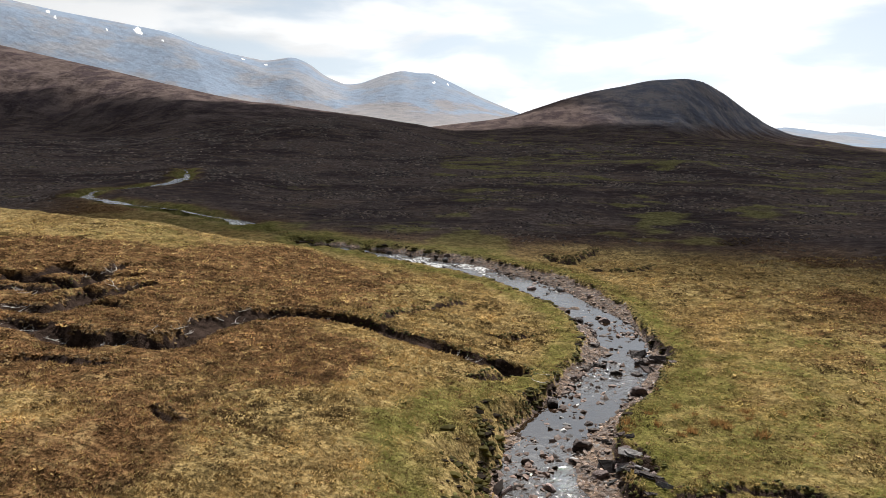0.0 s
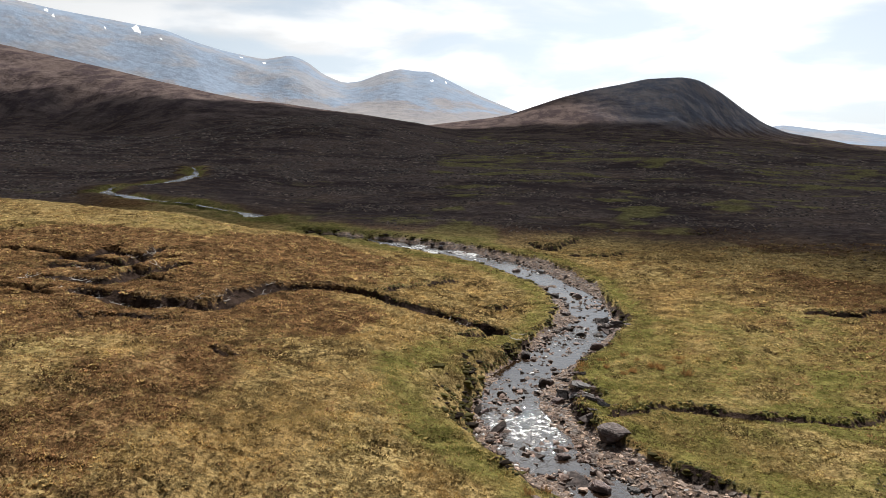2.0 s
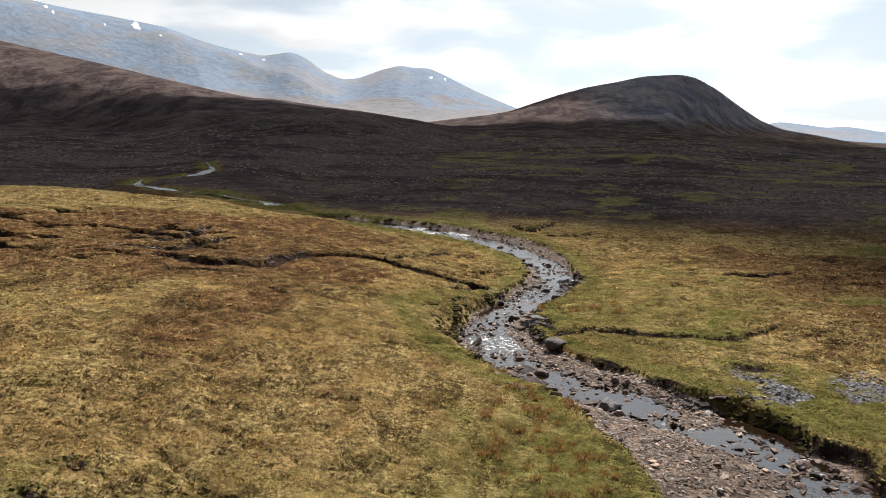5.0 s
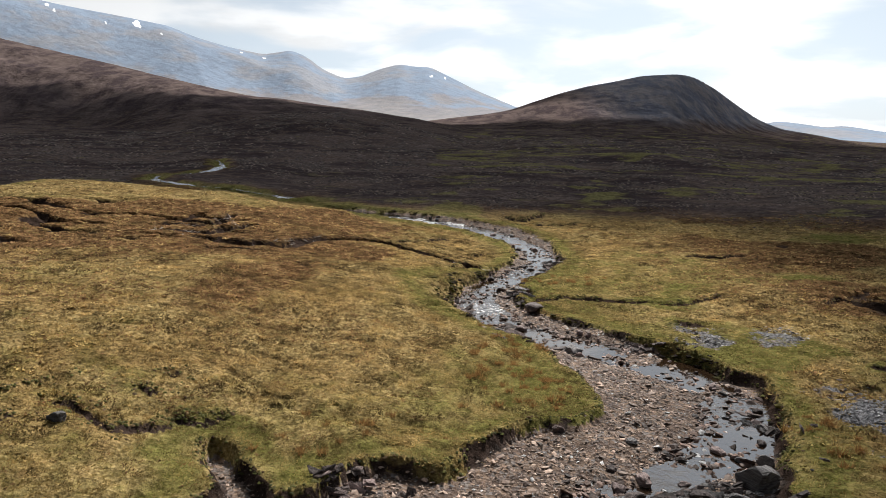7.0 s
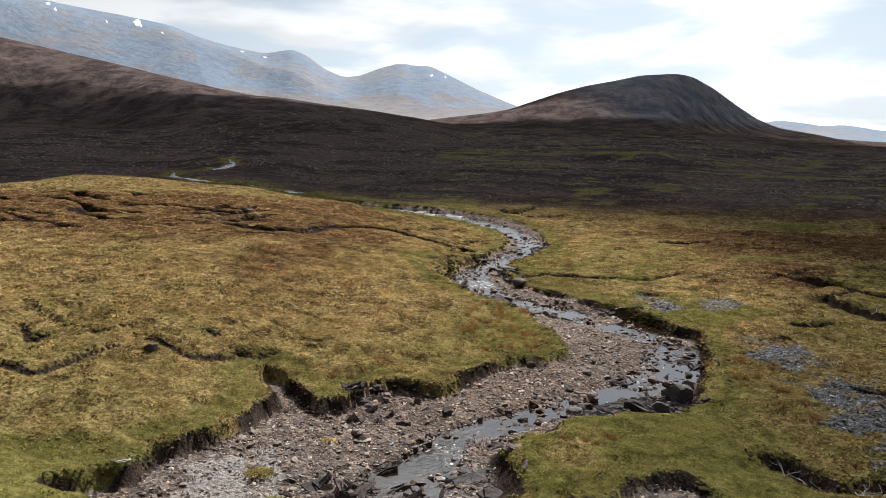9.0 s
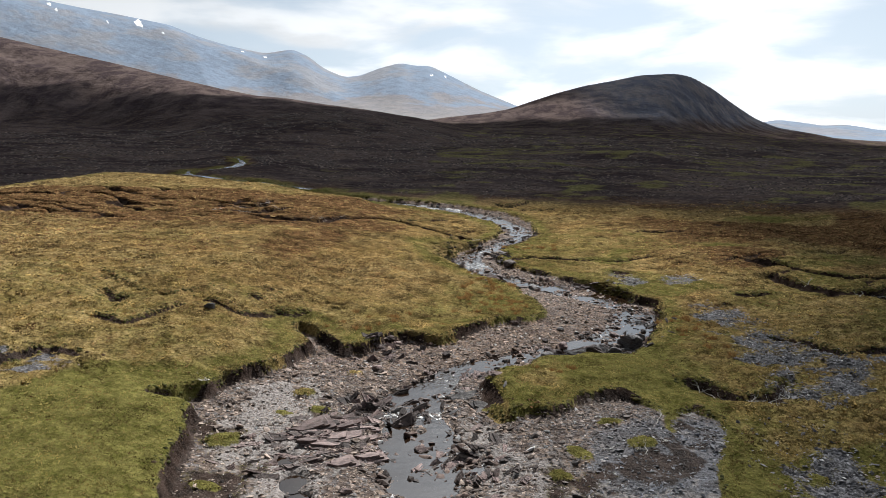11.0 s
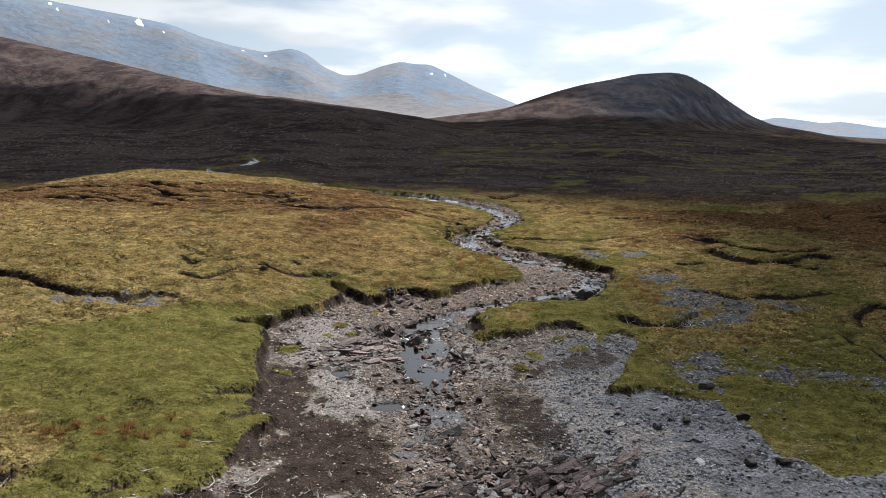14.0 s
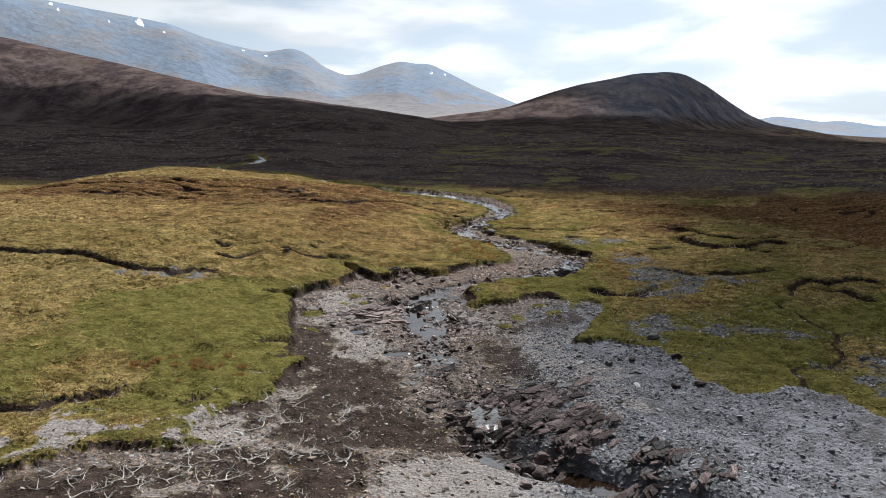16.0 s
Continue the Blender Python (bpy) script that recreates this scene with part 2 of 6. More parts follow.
# steps and trenches in the peat: line (camera side on its right), drop, width of the foot, run of the rise in front of it
STEPS = [
    ([(-22.2, 36.2), (-19.6, 35.5), (-16.2, 33.6), (-13.4, 34.6), (-13.1, 38.6), (-11.2, 41.8), (-8.3, 43.3), (-4.6, 41.5), (-2.6, 39.9), (-0.8, 40.0), (1.4, 39.3),
      (3.5, 38.5), (4.8, 36.0)], 0.95, 1.1, 1.2),
    ([(-4.7, 42.1), (-3.0, 45.1), (-0.9, 47.5), (1.8, 51.1)], 0.4, 0.5, 1.0),
    ([(-27.5, 43.3), (-23.8, 42.2), (-23.0, 43.8), (-22.7, 46.9), (-22.0, 51.0)], 0.6, 0.7, 1.0),
    ([(-25.6, 38.6), (-21.2, 38.6), (-20.9, 42.3), (-19.6, 46.3), (-18.2, 47.0)], 0.6, 0.7, 1.0),
    ([(-18.8, 28.6), (-17.0, 29.8), (-15.5, 30.0), (-13.5, 30.3)], 0.45, 0.5, 1.2),
    ([(-10.4, 25.7), (-9.1, 24.7), (-8.0, 24.9)], 0.5, 0.5, 1.2),
    ([(1.9, 43.5), (3.6, 43.7), (5.6, 44.2)], 0.45, 0.4, 1.2),
    ([(0.5, 35.1), (1.8, 34.9), (3.1, 36.5)], 0.4, 0.4, 1.2),
    ([(7.0, 23.4), (10.9, 23.6), (14.1, 22.7), (17.2, 22.1), (20.5, 23.2), (22.7, 24.6)], 0.3, 0.2, 2.0),
    ([(7.4, 27.3), (7.4, 25.9), (8.3, 25.0)], 0.45, 0.3, 1.5),
    ([(-14.8, -2.2), (-13.9, -2.4), (-13.1, -2.9), (-11.9, -3.6), (-10.8, -2.8), (-9.7, -1.6)], 0.24, 0.15, 1.5),
    ([(-36.0, -13.0), (-29.0, -13.6), (-25.5, -14.8), (-22.6, -15.5), (-20.5, -15.2), (-19.0, -13.2), (-17.0, -12.8)], 0.42, 0.35, 2.5),
    ([(13.1, -11.7), (14.6, -12.6), (15.4, -14.3), (17.3, -14.2), (18.7, -12.0)], 0.5, 0.5, 2.5),
    ([(-22.8, -40.7), (-18.6, -39.1), (-18.0, -38.0), (-16.8, -36.9), (-15.2, -36.1)], 0.5, 0.5, 2.5),
    ([(-10.6, -29.0), (-9.6, -27.1), (-8.2, -25.4)], 0.3, 0.3, 1.5),
    ([(-9.0, -31.4), (-7.9, -29.2), (-7.5, -28.4)], 0.3, 0.3, 1.5),
    ([(16.0, 17.1), (17.0, 16.4), (18.5, 17.0)], 0.4, 0.4, 1.5),
    ([(29.9, 15.3), (30.0, 8.7), (31.2, 6.0), (34.0, 5.6), (40.3, 10.5)], 0.7, 0.9, 2.5),
    ([(9.4, 68.9), (11.7, 66.5), (15.0, 71.5)], 0.7, 0.8, 2.5),
    ([(27.5, 74.0), (33.6, 78.4), (40.7, 81.0)], 0.8, 0.8, 3.0),
    ([(-21.2, -2.4), (-19.5, -3.9), (-18.1, -3.4)], 0.3, 0.3, 1.5),
    ([(-19.8, -6.8), (-17.7, -7.8), (-16.2, -5.5), (-14.8, -3.4)], 0.28, 0.3, 1.6),
    ([(-10.6, -1.6), (-8.9, -1.6), (-7.6, -0.9)], 0.3, 0.3, 1.4),
    ([(24.0, -8.6), (27.0, -9.5), (31.0, -8.4)], 0.4, 0.5, 2.0),
    ([(12.0, 63.0), (15.5, 62.0), (19.0, 64.0)], 0.4, 0.5, 2.0),
    ([(24.0, 40.0), (27.5, 39.0), (31.0, 41.0)], 0.4, 0.5, 2.0),
    ([(27.4, 19.9), (29.6, 21.8), (32.2, 18.2), (33.4, 14.7), (35.8, 12.0), (38.6, 12.5), (42.0, 16.0)], 0.5, 0.5, 1.6),
    ([(32.1, 6.0), (34.2, 5.1), (35.1, 1.4)], 0.4, 0.4, 1.4), ([(28.0, -16.6), (29.6, -13.5), (31.9, -11.9), (33.0, -13.4), (35.2, -12.0), (38.0, -12.7)], 0.5, 0.5, 1.6),
    ([(30.8, -15.0), (32.8, -15.4), (33.6, -17.3), (34.7, -18.2)], 0.4, 0.5, 1.4), ([(20.9, -4.4), (22.4, -6.9), (23.6, -9.7)], 0.3, 0.3, 1.2),
    ([(-12.6, -0.2), (-11.6, -0.3), (-11.0, 0.4)], 0.3, 0.3, 1.0), ([(-11.9, 1.3), (-10.8, 1.7), (-10.2, 1.6)], 0.3, 0.3, 1.0),
    ([(-22.7, 0.9), (-21.0, -0.6), (-19.0, -2.2), (-17.0, -2.3), (-15.4, -1.2), (-14.3, -0.4)], 0.18, 0.15, 1.0),
    ([(-12.6, -38.3), (-11.7, -37.1), (-10.8, -36.5)], 0.25, 0.25, 1.4), ([(23.1, 7.9), (24.6, 7.0), (27.0, 7.6)], 0.35, 0.4, 1.3),
]
GRAVEL = [
    [(19.7, 4.3), (22.0, 3.2), (22.4, -2.2), (22.0, -7.6), (23.6, -9.9), (23.3, -12.7), (21.7, -13.8), (19.0, -16.2), (18.0, -13.6), (18.7, -8.0), (18.9, -4.0)],
    [(16.0, 15.8), (18.2, 15.8), (17.5, 12.4), (15.3, 12.4)], [(21.3, 15.3), (23.5, 15.6), (22.9, 12.7), (20.5, 12.0)],
    [(18.5, -19.7), (19.4, -21.4), (21.2, -22.4), (24.1, -24.0), (24.4, -26.6), (21.6, -25.6), (18.9, -22.6)], [(14.5, -21.5), (15.4, -22.4), (16.2, -23.9), (15.9, -25.6), (14.2, -26.2), (13.6, -25.6)],
    [(-24.5, -17.2), (-20.9, -15.8), (-18.4, -13.6), (-17.5, -15.1), (-20.4, -16.9), (-24.0, -18.0)], [(24.0, -31.0), (27.5, -30.0), (31.0, -38.0), (25.0, -38.0)],
    [(24.5, -9.5), (27.0, -9.5), (27.5, -13.0), (25.0, -13.0)], [(15.5, -21.0), (17.2, -21.0), (17.0, -23.0), (15.5, -23.0)]]
SILT = [[(-17.9, -42.9), (-17.4, -41.3), (-16.4, -40.8), (-15.2, -40.0), (-14.0, -41.4), (-15.2, -42.5), (-16.5, -43.5)], [(-12.9, -41.4), (-11.8, -40.6), (-11.1, -41.1), (-11.0, -42.1), (-12.3, -42.1)],
        [(-11.3, -40.0), (-9.3, -37.6), (-7.2, -38.2), (-7.0, -40.6), (-9.0, -41.8)], [(-8.6, -12.0), (-6.2, -11.2), (-5.4, -15.6), (-6.6, -19.0), (-6.6, -22.0), (-8.6, -21.0), (-9.4, -17.0)], [(-5.8, -17.0), (-4.0, -22.0), (-3.0, -28.0), (-1.8, -34.0), (-2.6, -36.0), (-5.0, -30.0), (-7.6, -22.0)],
        [(1.8, -15.5), (4.0, -18.0), (6.0, -22.0), (9.8, -23.0), (11.6, -19.5), (9.0, -27.0), (4.6, -24.0), (1.6, -19.0)], [(4.5, -25.5), (9.0, -28.0), (11.5, -36.0), (9.6, -39.0), (6.0, -32.0)]]
MUD = [[(-9.4, -21.5), (-7.0, -22.5), (-5.6, -27.0), (-4.9, -31.5), (-6.6, -35.0), (-8.6, -38.6), (-11.0, -40.0), (-9.8, -36.0), (-8.8, -30.0)], [(-5.9, -29.9), (-3.6, -28.8), (-2.1, -31.0), (-1.5, -34.6), (-0.8, -37.7), (1.4, -39.7), (0.9, -41.5), (-3.7, -41.5), (-4.8, -40.9), (-7.0, -40.3), (-7.5, -39.0), (-9.9, -37.3), (-8.8, -35.0), (-7.4, -30.9)],
       [(-12.0, -44.6), (-9.0, -43.4), (-6.0, -41.8), (-3.0, -42.0), (-2.6, -46.0), (-5.0, -52.0), (-18.0, -54.0), (-17.0, -46.6)], [(4.0, -25.0), (4.3, -28.9), (4.8, -31.6), (5.5, -33.3), (6.8, -32.6), (6.2, -29.0), (5.2, -25.5)], [(8.1, -20.1), (9.6, -19.4), (11.5, -18.3), (13.0, -17.2), (12.8, -19.4), (11.6, -20.7), (10.1, -22.3), (8.2, -22.9), (7.7, -21.7)], [(4.7, -21.5), (6.3, -21.3), (6.2, -23.6), (4.8, -23.6)], [(-9.6, -16.5), (-7.8, -18.0), (-7.8, -26.0), (-8.8, -27.0)]]
SAND = [[(-1.4, -43.6), (0.4, -42.7), (2.1, -42.3), (3.5, -43.2), (4.4, -44.1), (5.2, -45.8), (6.0, -50.0), (-1.4, -52.0)]]
BURN = [(26.9, -17.5), (27.1, -25.6), (25.7, -28.9), (23.7, -31.3), (21.3, -31.7), (20.4, -35.1), (21.2, -36.7), (21.4, -42.1)]

# still pools left in the rock bed (place, half sizes), and islets of moss and heather
POOLS = [(-5.8, -19.6, 0.45, 0.5), (-5.1, -21.6, 0.5, 0.7), (-4.7, -22.9, 0.55, 0.5), (-2.0, -27.0, 0.8, 0.6)]
# deep places of the stream, where the surface lies still
STILLS = [(-1.0, -12.0, 1.0, 0.8), (0.1, -10.8, 1.2, 1.3), (1.0, -9.2, 0.8, 1.1), (-1.0, -17.7, 1.3, 0.9), (0.3, -17.2, 1.1, 0.9), (-0.7, -19.3, 0.9, 1.0), (0.1, -21.9, 1.2, 0.9), (0.2, -23.6, 1.5, 0.5),
          (6.6, -43.0, 1.0, 0.9), (7.6, -43.8, 1.0, 0.8), (8.6, 14.2, 1.5, 0.9), (10.2, 12.8, 1.4, 0.8)]
ISLES = [(-6.4, -12.4, 0.5), (-5.2, -14.2, 0.45), (-8.6, -18.4, 0.7), (-8.4, -22.6, 0.6), (5.4, -21.4, 0.5), (6.6, -19.6, 0.5), (8.6, -16.9, 0.45), (9.2, -19.0, 0.6), 
         (-4.0, -9.6, 0.4), (-6.8, -15.6, 0.5)]

# skylines: bearing from straight ahead (degrees) and height of the crest (metres), with the distance of the crest and the run of the slope before it
RIDGES = [
    ("far", [(-60, 640), (-41.1, 744), (-34.6, 812), (-30.1, 760), (-26.9, 720), (-23.4, 687), (-19.8, 645), (-17.9, 590), (-16.0, 551), (-14.8, 533), (-13.2, 512),
             (-11.2, 538), (-10.1, 506), (-8.9, 436), (-7.4, 390), (-6.2, 398), (-4.5, 446), (-3.1, 472), (-1.9, 457), (-0.8, 457), (0.7, 403), (2.8, 324), (5.0, 256),
             (9.3, 121), (14, 40)], 4300, 1500),
    ("far", [(14, 40), (20, 90), (22.8, 119), (24.5, 148), (26.1, 131), (27.5, 112), (28.5, 120), (29.8, 104), (30.7, 88), (36.2, 64), (60, 120)], 4500, 1500),
    ("hill", [(-70, 210), (-38.8, 148), (-34.8, 134), (-30.3, 121), (-27.1, 111), (-23.6, 100), (-20.0, 87), (-17.3, 78), (-14.5, 70), (-12.1, 67), (-9.6, 61), (-6.2, 55),
              (-1.9, 44), (0.7, 33), (4, 20)], (900, [(-36, 1350), (-27, 1230), (-19, 985), (-12, 900)]), 520),
    ("hill", [(-24, 14), (-19.0, 23), (-15.0, 30), (-11.3, 34), (-7.9, 34), (-4.5, 30), (-1.9, 23), (2, 14)], 480, 200),
    ("hill", [(-6, 30), (-1.9, 49), (0.7, 56), (3.7, 63), (5.4, 69), (7.1, 81), (9.2, 95), (11.3, 106), (13.4, 113), (15.4, 121), (16.5, 122), (18.1, 122), (19.1, 117),
              (20.5, 99), (22.0, 74), (23.5, 51), (25.0, 37), (27.5, 27), (30.8, 11), (36.3, -3), (60, -10)], (1200, [(15, 1200), (17.5, 1215), (20, 1330), (23, 1560), (26, 1680), (40, 1700)]), 420)]


# lasting snow: bearing, angle above the horizon, half width, half height, in degrees
SNOW = [(-21.85, 8.34, 0.37, 0.26), (-20.95, 7.90, 0.11, 0.08), (-20.36, 7.74, 0.13, 0.06), (-0.69, 5.24, 0.13, 0.11), (-11.18, 6.45, 0.19, 0.06), (-14.82, 6.71, 0.17, 0.04), (-13.14, 6.36, 0.17, 0.04), (-27.35, 9.2, 0.16, 0.10), (-27.0, 8.9, 0.16, 0.10), (-26.6, 8.55, 0.14, 0.10), (-29.58, 8.28, 0.08, 0.11), (-25.23, 8.50, 0.23, 0.04), (0.34, 5.11, 0.08, 0.08), (1.68, 4.11, 0.06, 0.04), (-28.23, 9.17, 0.19, 0.04), (-23.84, 8.34, 0.15, 0.04), (-9.97, 5.00, 0.06, 0.04)]


def ground(x, y):
    """Height of the ground and its cover, for arrays of places."""
    r, az = np.hypot(x, y), np.degrees(np.arctan2(x, y))
    near = (np.abs(x) < 74) & (y > -74) & (y < 86)
    cover = {k: np.zeros(x.shape) for k in ("bed", "peat", "green", "heather", "grey", "silt", "rock", "snow")}
    fall = 0.034 * (1 - 0.8 * smooth(az, 17, 33))
    far = 2.9 + fall * (y - 84) + 0.02 * np.maximum(0, -x - 45) + fbm(x, y, 60, 3, 5) * np.clip((y - 70) / 150, 0, 1) * 1.6 * (1 - smooth(r, 1000, 1800)) + fbm(x, y, 17, 3, 6) * np.clip((y - 70) / 60, 0, 1) * 0.55 * (1 - smooth(r, 500, 900))
    far = np.where(y < 60, -3.0 + (y + 75) * 0.045 + 0.02 * np.abs(x), far)
    edge = np.maximum(np.maximum(np.abs(x) - 48, 0) / 26, np.maximum(np.maximum(y - 66, 0) / 20, np.maximum(-y - 60, 0) / 15))
    t = smooth(edge, 0.0, 1.0)
    z = lattice(x, y) * (1 - t) + far * t
    z = z + fbm(x, y, 9, 3, 11) * 0.22 * (r < 900) + fbm(x, y, 1.4, 3, 12) * 0.095 * (r < 400)
    # valley of the upper stream
    dw, _, run, _ = line_distance(x, y, STREAM)
    level = stream_level(y)
    up = smooth(y, 64, 78)
    deep = level + 0.30 + (z - level - 0.30) * smooth(dw, 2.5, 26)
    z = np.where((y > 64) & (dw < 30) & (y < 190), z + (deep - z) * up, z)
    chan = (0.55 * np.exp(-(dw / 1.8) ** 4)) * (y < 186)
    z = np.where(y > 76, z - chan * up * 1.2 + 0.55 * fbm(x, y, 2.4, 3, 45) * np.exp(-(dw / 2.5) ** 2) * (y < 190), z)
    cover["green"] = np.maximum(cover["green"], np.exp(-((dw + 1.5 * fbm(x, y, 5, 2, 3)) / 2.9) ** 2) * smooth(y, 62, 74) * (y < 190) * 0.9)
    # ridges
    for kind, crest, dist, run_up in RIDGES:
        c = np.array(crest, float)
        fine = np.arange(c[0, 0], c[-1, 0] + 0.01, 0.1)
        soft = np.convolve(np.pad(np.interp(fine, c[:, 0], c[:, 1]), 4, mode="edge"), np.ones(9) / 9, "valid")
        top = np.interp(az, fine, soft, left=-500, right=-500)
        if isinstance(dist, tuple):
            nominal, stretch = dist
            dist = np.interp(az, *zip(*stretch))
            top = 12 + (top - 12) * dist / nominal
        s = np.clip((r - (dist - run_up)) / run_up, -1, 1)
        back = np.clip(1 - (r - dist) / run_up, 0, 1)
        base = z
        rise = np.where(r < dist, smooth(s, 0.0, 1.15) / smooth(np.array(1.0), 0.0, 1.15), back)
        big = 520 if kind == "far" else 70
        rough = (fbm(x, y, big, 5, 40) if kind == "hill" else 0.55 - 1.5 * np.abs(fbm(az * 75 + r * 0.35, r * 0.45, 620, 2, 40, 0.4))) * (0.05 if kind == "far" else 0.055) * (1 - np.abs(2 * np.clip(s, 0, 1) - 1) ** 2)
        gully = np.abs(fbm(x, y, big * 0.9, 2 if kind == "far" else 4, 44)) * (0.015 if kind == "far" else 0.035) * np.clip(s, 0, 1) * (1 - np.clip(s, 0, 1)) * 4
        h = base + (top - base) * np.clip(rise + rough - gully, 0, 1.0)
        up = (top > base) & (s > 0)
        z = np.where(up, np.maximum(base, h), z)
        if kind == "far":
            # marks the far ranges, whose colour carries the painted haze
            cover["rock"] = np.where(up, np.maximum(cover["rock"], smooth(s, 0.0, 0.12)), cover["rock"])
            el = np.degrees(np.arctan2(z - 12, r))
            drift = np.zeros(z.shape)
            for a0, e0, wa, we in SNOW:
                drift = np.maximum(drift, smooth(1 - np.hypot((az - a0) / wa, (el - e0) / we) + 0.5 * fbm(az * 8, el * 14, 1.2, 2, 63), -0.05, 0.55))
            cover["snow"] = np.where(up, drift, cover["snow"])
    # heather on the moor, grass near the stream
    moor = smooth(y + 6 * fbm(x, y, 22, 3, 7) - 0.15 * np.abs(x) + 0.75 * np.clip(x - 22, 0, 60), 58, 82)
    up_line = np.array([q for q in STREAM if 62 < q[1] < 113][::-1])
    beside = np.interp(x, *up_line[np.argsort(up_line[:, 0])].T) - y
    moor = moor * (1 - smooth(beside, 1.0, 5.0) * smooth(-x, -6, 2) * smooth(x, -60, -44))
    left_h = smooth(-x + 4 * fbm(x, y, 8, 3, 8), 2, 9) * smooth(y + 5 * fbm(x, y, 9, 2, 9), -6, 14)
    knoll = smooth(y + 3 * fbm(x, y, 7, 2, 14) + 0.35 * np.clip(-x - 8, 0, 40), 60, 66) * (x < 4) * (1 - smooth(y, 90, 98))
    right_h = smooth(fbm(x, y, 11, 3, 10) + 0.018 * (x - 14) - 0.015 * (y < -5), 0.10, 0.65) * (0.28 * smooth(x, 12, 22) + 0.5 * smooth(x, 22, 32) * smooth(y, -4, 8))
    cover["heather"] = np.clip(np.maximum(left_h * (0.90 + 0.45 * fbm(x, y, 6, 3, 15)) * (0.66 + 0.44 * smooth(y, 12, 26)) * (1 - 0.55 * smooth(-x + 3 * fbm(x, y, 6, 2, 16), 11, 16) * smooth(-y, -30, -23)) * (1 - 0.92 * knoll), right_h), 0, 1)
    cover["heather"] = np.maximum(cover["heather"], moor)
    verge = np.exp(-((dw + 1.5 * fbm(x, y, 5, 2, 3)) / 2.9) ** 2) * (y < 190)
    cover["moor"] = moor * (1 - 0.9 * verge)
    cover["heather"] *= 1 - 0.9 * verge * smooth(y, 55, 70)
    # the greener turf: low flats by the bed, and patches
    green = smooth(fbm(x, y, 10, 3, 21) + smooth(-y, 6, 30) * 1.15 * (1 - 0.3 * smooth(-x, 12, 19)) - 0.2 + 0.35 * (x > 4) * (1 - smooth(x, 14, 24)) * (1 - 1.6 * smooth(y, 2, 12)), -0.1, 0.7)
    green = np.maximum(green, 0.42 * smooth(-y + 3 * fbm(x, y, 6, 3, 26), -12, 2))
    green = np.maximum(green, np.maximum(0.62 * smooth(fbm(x * 0.35, y, 7, 3, 23), 0.30, 0.7), 0.9 * smooth(fbm(x * 0.4, y, 26, 4, 24), 0.14, 0.5) * (1 - smooth(y, 160, 500))) * moor)
    green = green * (1 - 0.65 * smooth(-x, -1, 4) * smooth(y, -2, 10))
    green = np.maximum(green, 0.5 * np.exp(-((x - 13) / 6) ** 2 - ((y - 24) / 10) ** 2))
    green = np.maximum(green, (0.95 - 0.45 * smooth(x, 12, 16)) * smooth(-y, -9, 0) * smooth(x + 2 * fbm(x, y, 6, 2, 25), 4, 7) * (1 - smooth(x, 18, 26)))
    green = np.maximum(green, 0.62 * smooth(x, 4, 8) * smooth(fbm(x, y, 7, 3, 27), -0.55, 0.5) * smooth(y, 2, 10) * (1 - smooth(y, 46, 58)))
    green = np.maximum(green, 0.85 * np.exp(-((x - 5.5) / 4.5) ** 2 - ((y - 5) / 7) ** 2))
    green = np.maximum(green, 0.5 * knoll * smooth(fbm(x, y, 8, 2, 29), -0.5, 0.5))
    green = np.maximum(green, 0.55 * smooth(fbm(x, y, 9, 3, 28), -0.1, 0.6) * smooth(x, -14, -2) * smooth(-y, -22, -8))
    cover["green"] = np.maximum(cover["green"], green * (1 - 0.75 * cover["heather"] * (1 - 0.5 * moor)))
    if not near.any():
        return z, cover
    # the stream bed and its banks
    xn, yn = x[near], y[near]
    wob = fbm(xn, yn, 2.2, 3, 31) * 0.38
    wob2 = fbm(xn, yn, 2.2, 3, 32) * 0.38
    sd = region(xn + wob, yn + wob2, BED_RIM)
    zn, dn = z[near], dw[near]
    lev, flo = stream_level(yn), floor_level(yn)
    wide = np.interp(yn, [-50, -38, -34, -20, -14, -10, -6, 2, 10, 16, 22, 30, 40, 50, 70], [1.5, 1.2, 1.6, 2.0, 1.5, 0.9, 1.1, 2.0, 2.2, 1.5, 1.5, 1.55, 1.4, 1.6, 1.6])
    lumps = fbm(xn, yn, 1.9, 4, 33)
    rise = np.clip((dn - wide) * 0.055, 0, 0.75)
    bed = flo + 0.16 + rise + lumps * (0.10 + 0.05 * (yn < -10)) + fbm(xn, yn, 5, 2, 35) * 0.08
    bar = smooth(fbm(xn, yn, 2.0, 3, 39), 0.15, 0.55) * (0.24 + 0.04 * smooth(-yn, 10, 14)) * (yn > -34)
    bed = bed - (0.40 - 0.17 * smooth(-yn, 6, 10) + flo - lev) * np.exp(-(dn / wide) ** 4) * (1 + 0.35 * lumps) + bar * np.exp(-(dn / wide) ** 4)
    for px, py, rx, ry in POOLS:
        bed = bed + (floor_level(yn) - 0.30 - bed) * np.exp(-(((xn - px) / rx) ** 2 + ((yn - py) / ry) ** 2) ** 2)
    for px, py, rx, ry in STILLS:
        bed = bed + (stream_level(yn) - 0.30 - bed) * np.exp(-(((xn + wob - px) / rx) ** 2 + ((yn + wob2 - py) / ry) ** 2) ** 2)
    isle = np.zeros(xn.shape)
    for px, py, rx in ISLES:
        isle = np.maximum(isle, smooth(1.15 - np.hypot(xn + wob - px, (yn + wob2 - py) * 1.3) / rx, 0.0, 0.35))
    bed = bed + 0.16 * isle
    drop = np.maximum(zn - bed, 0.26)
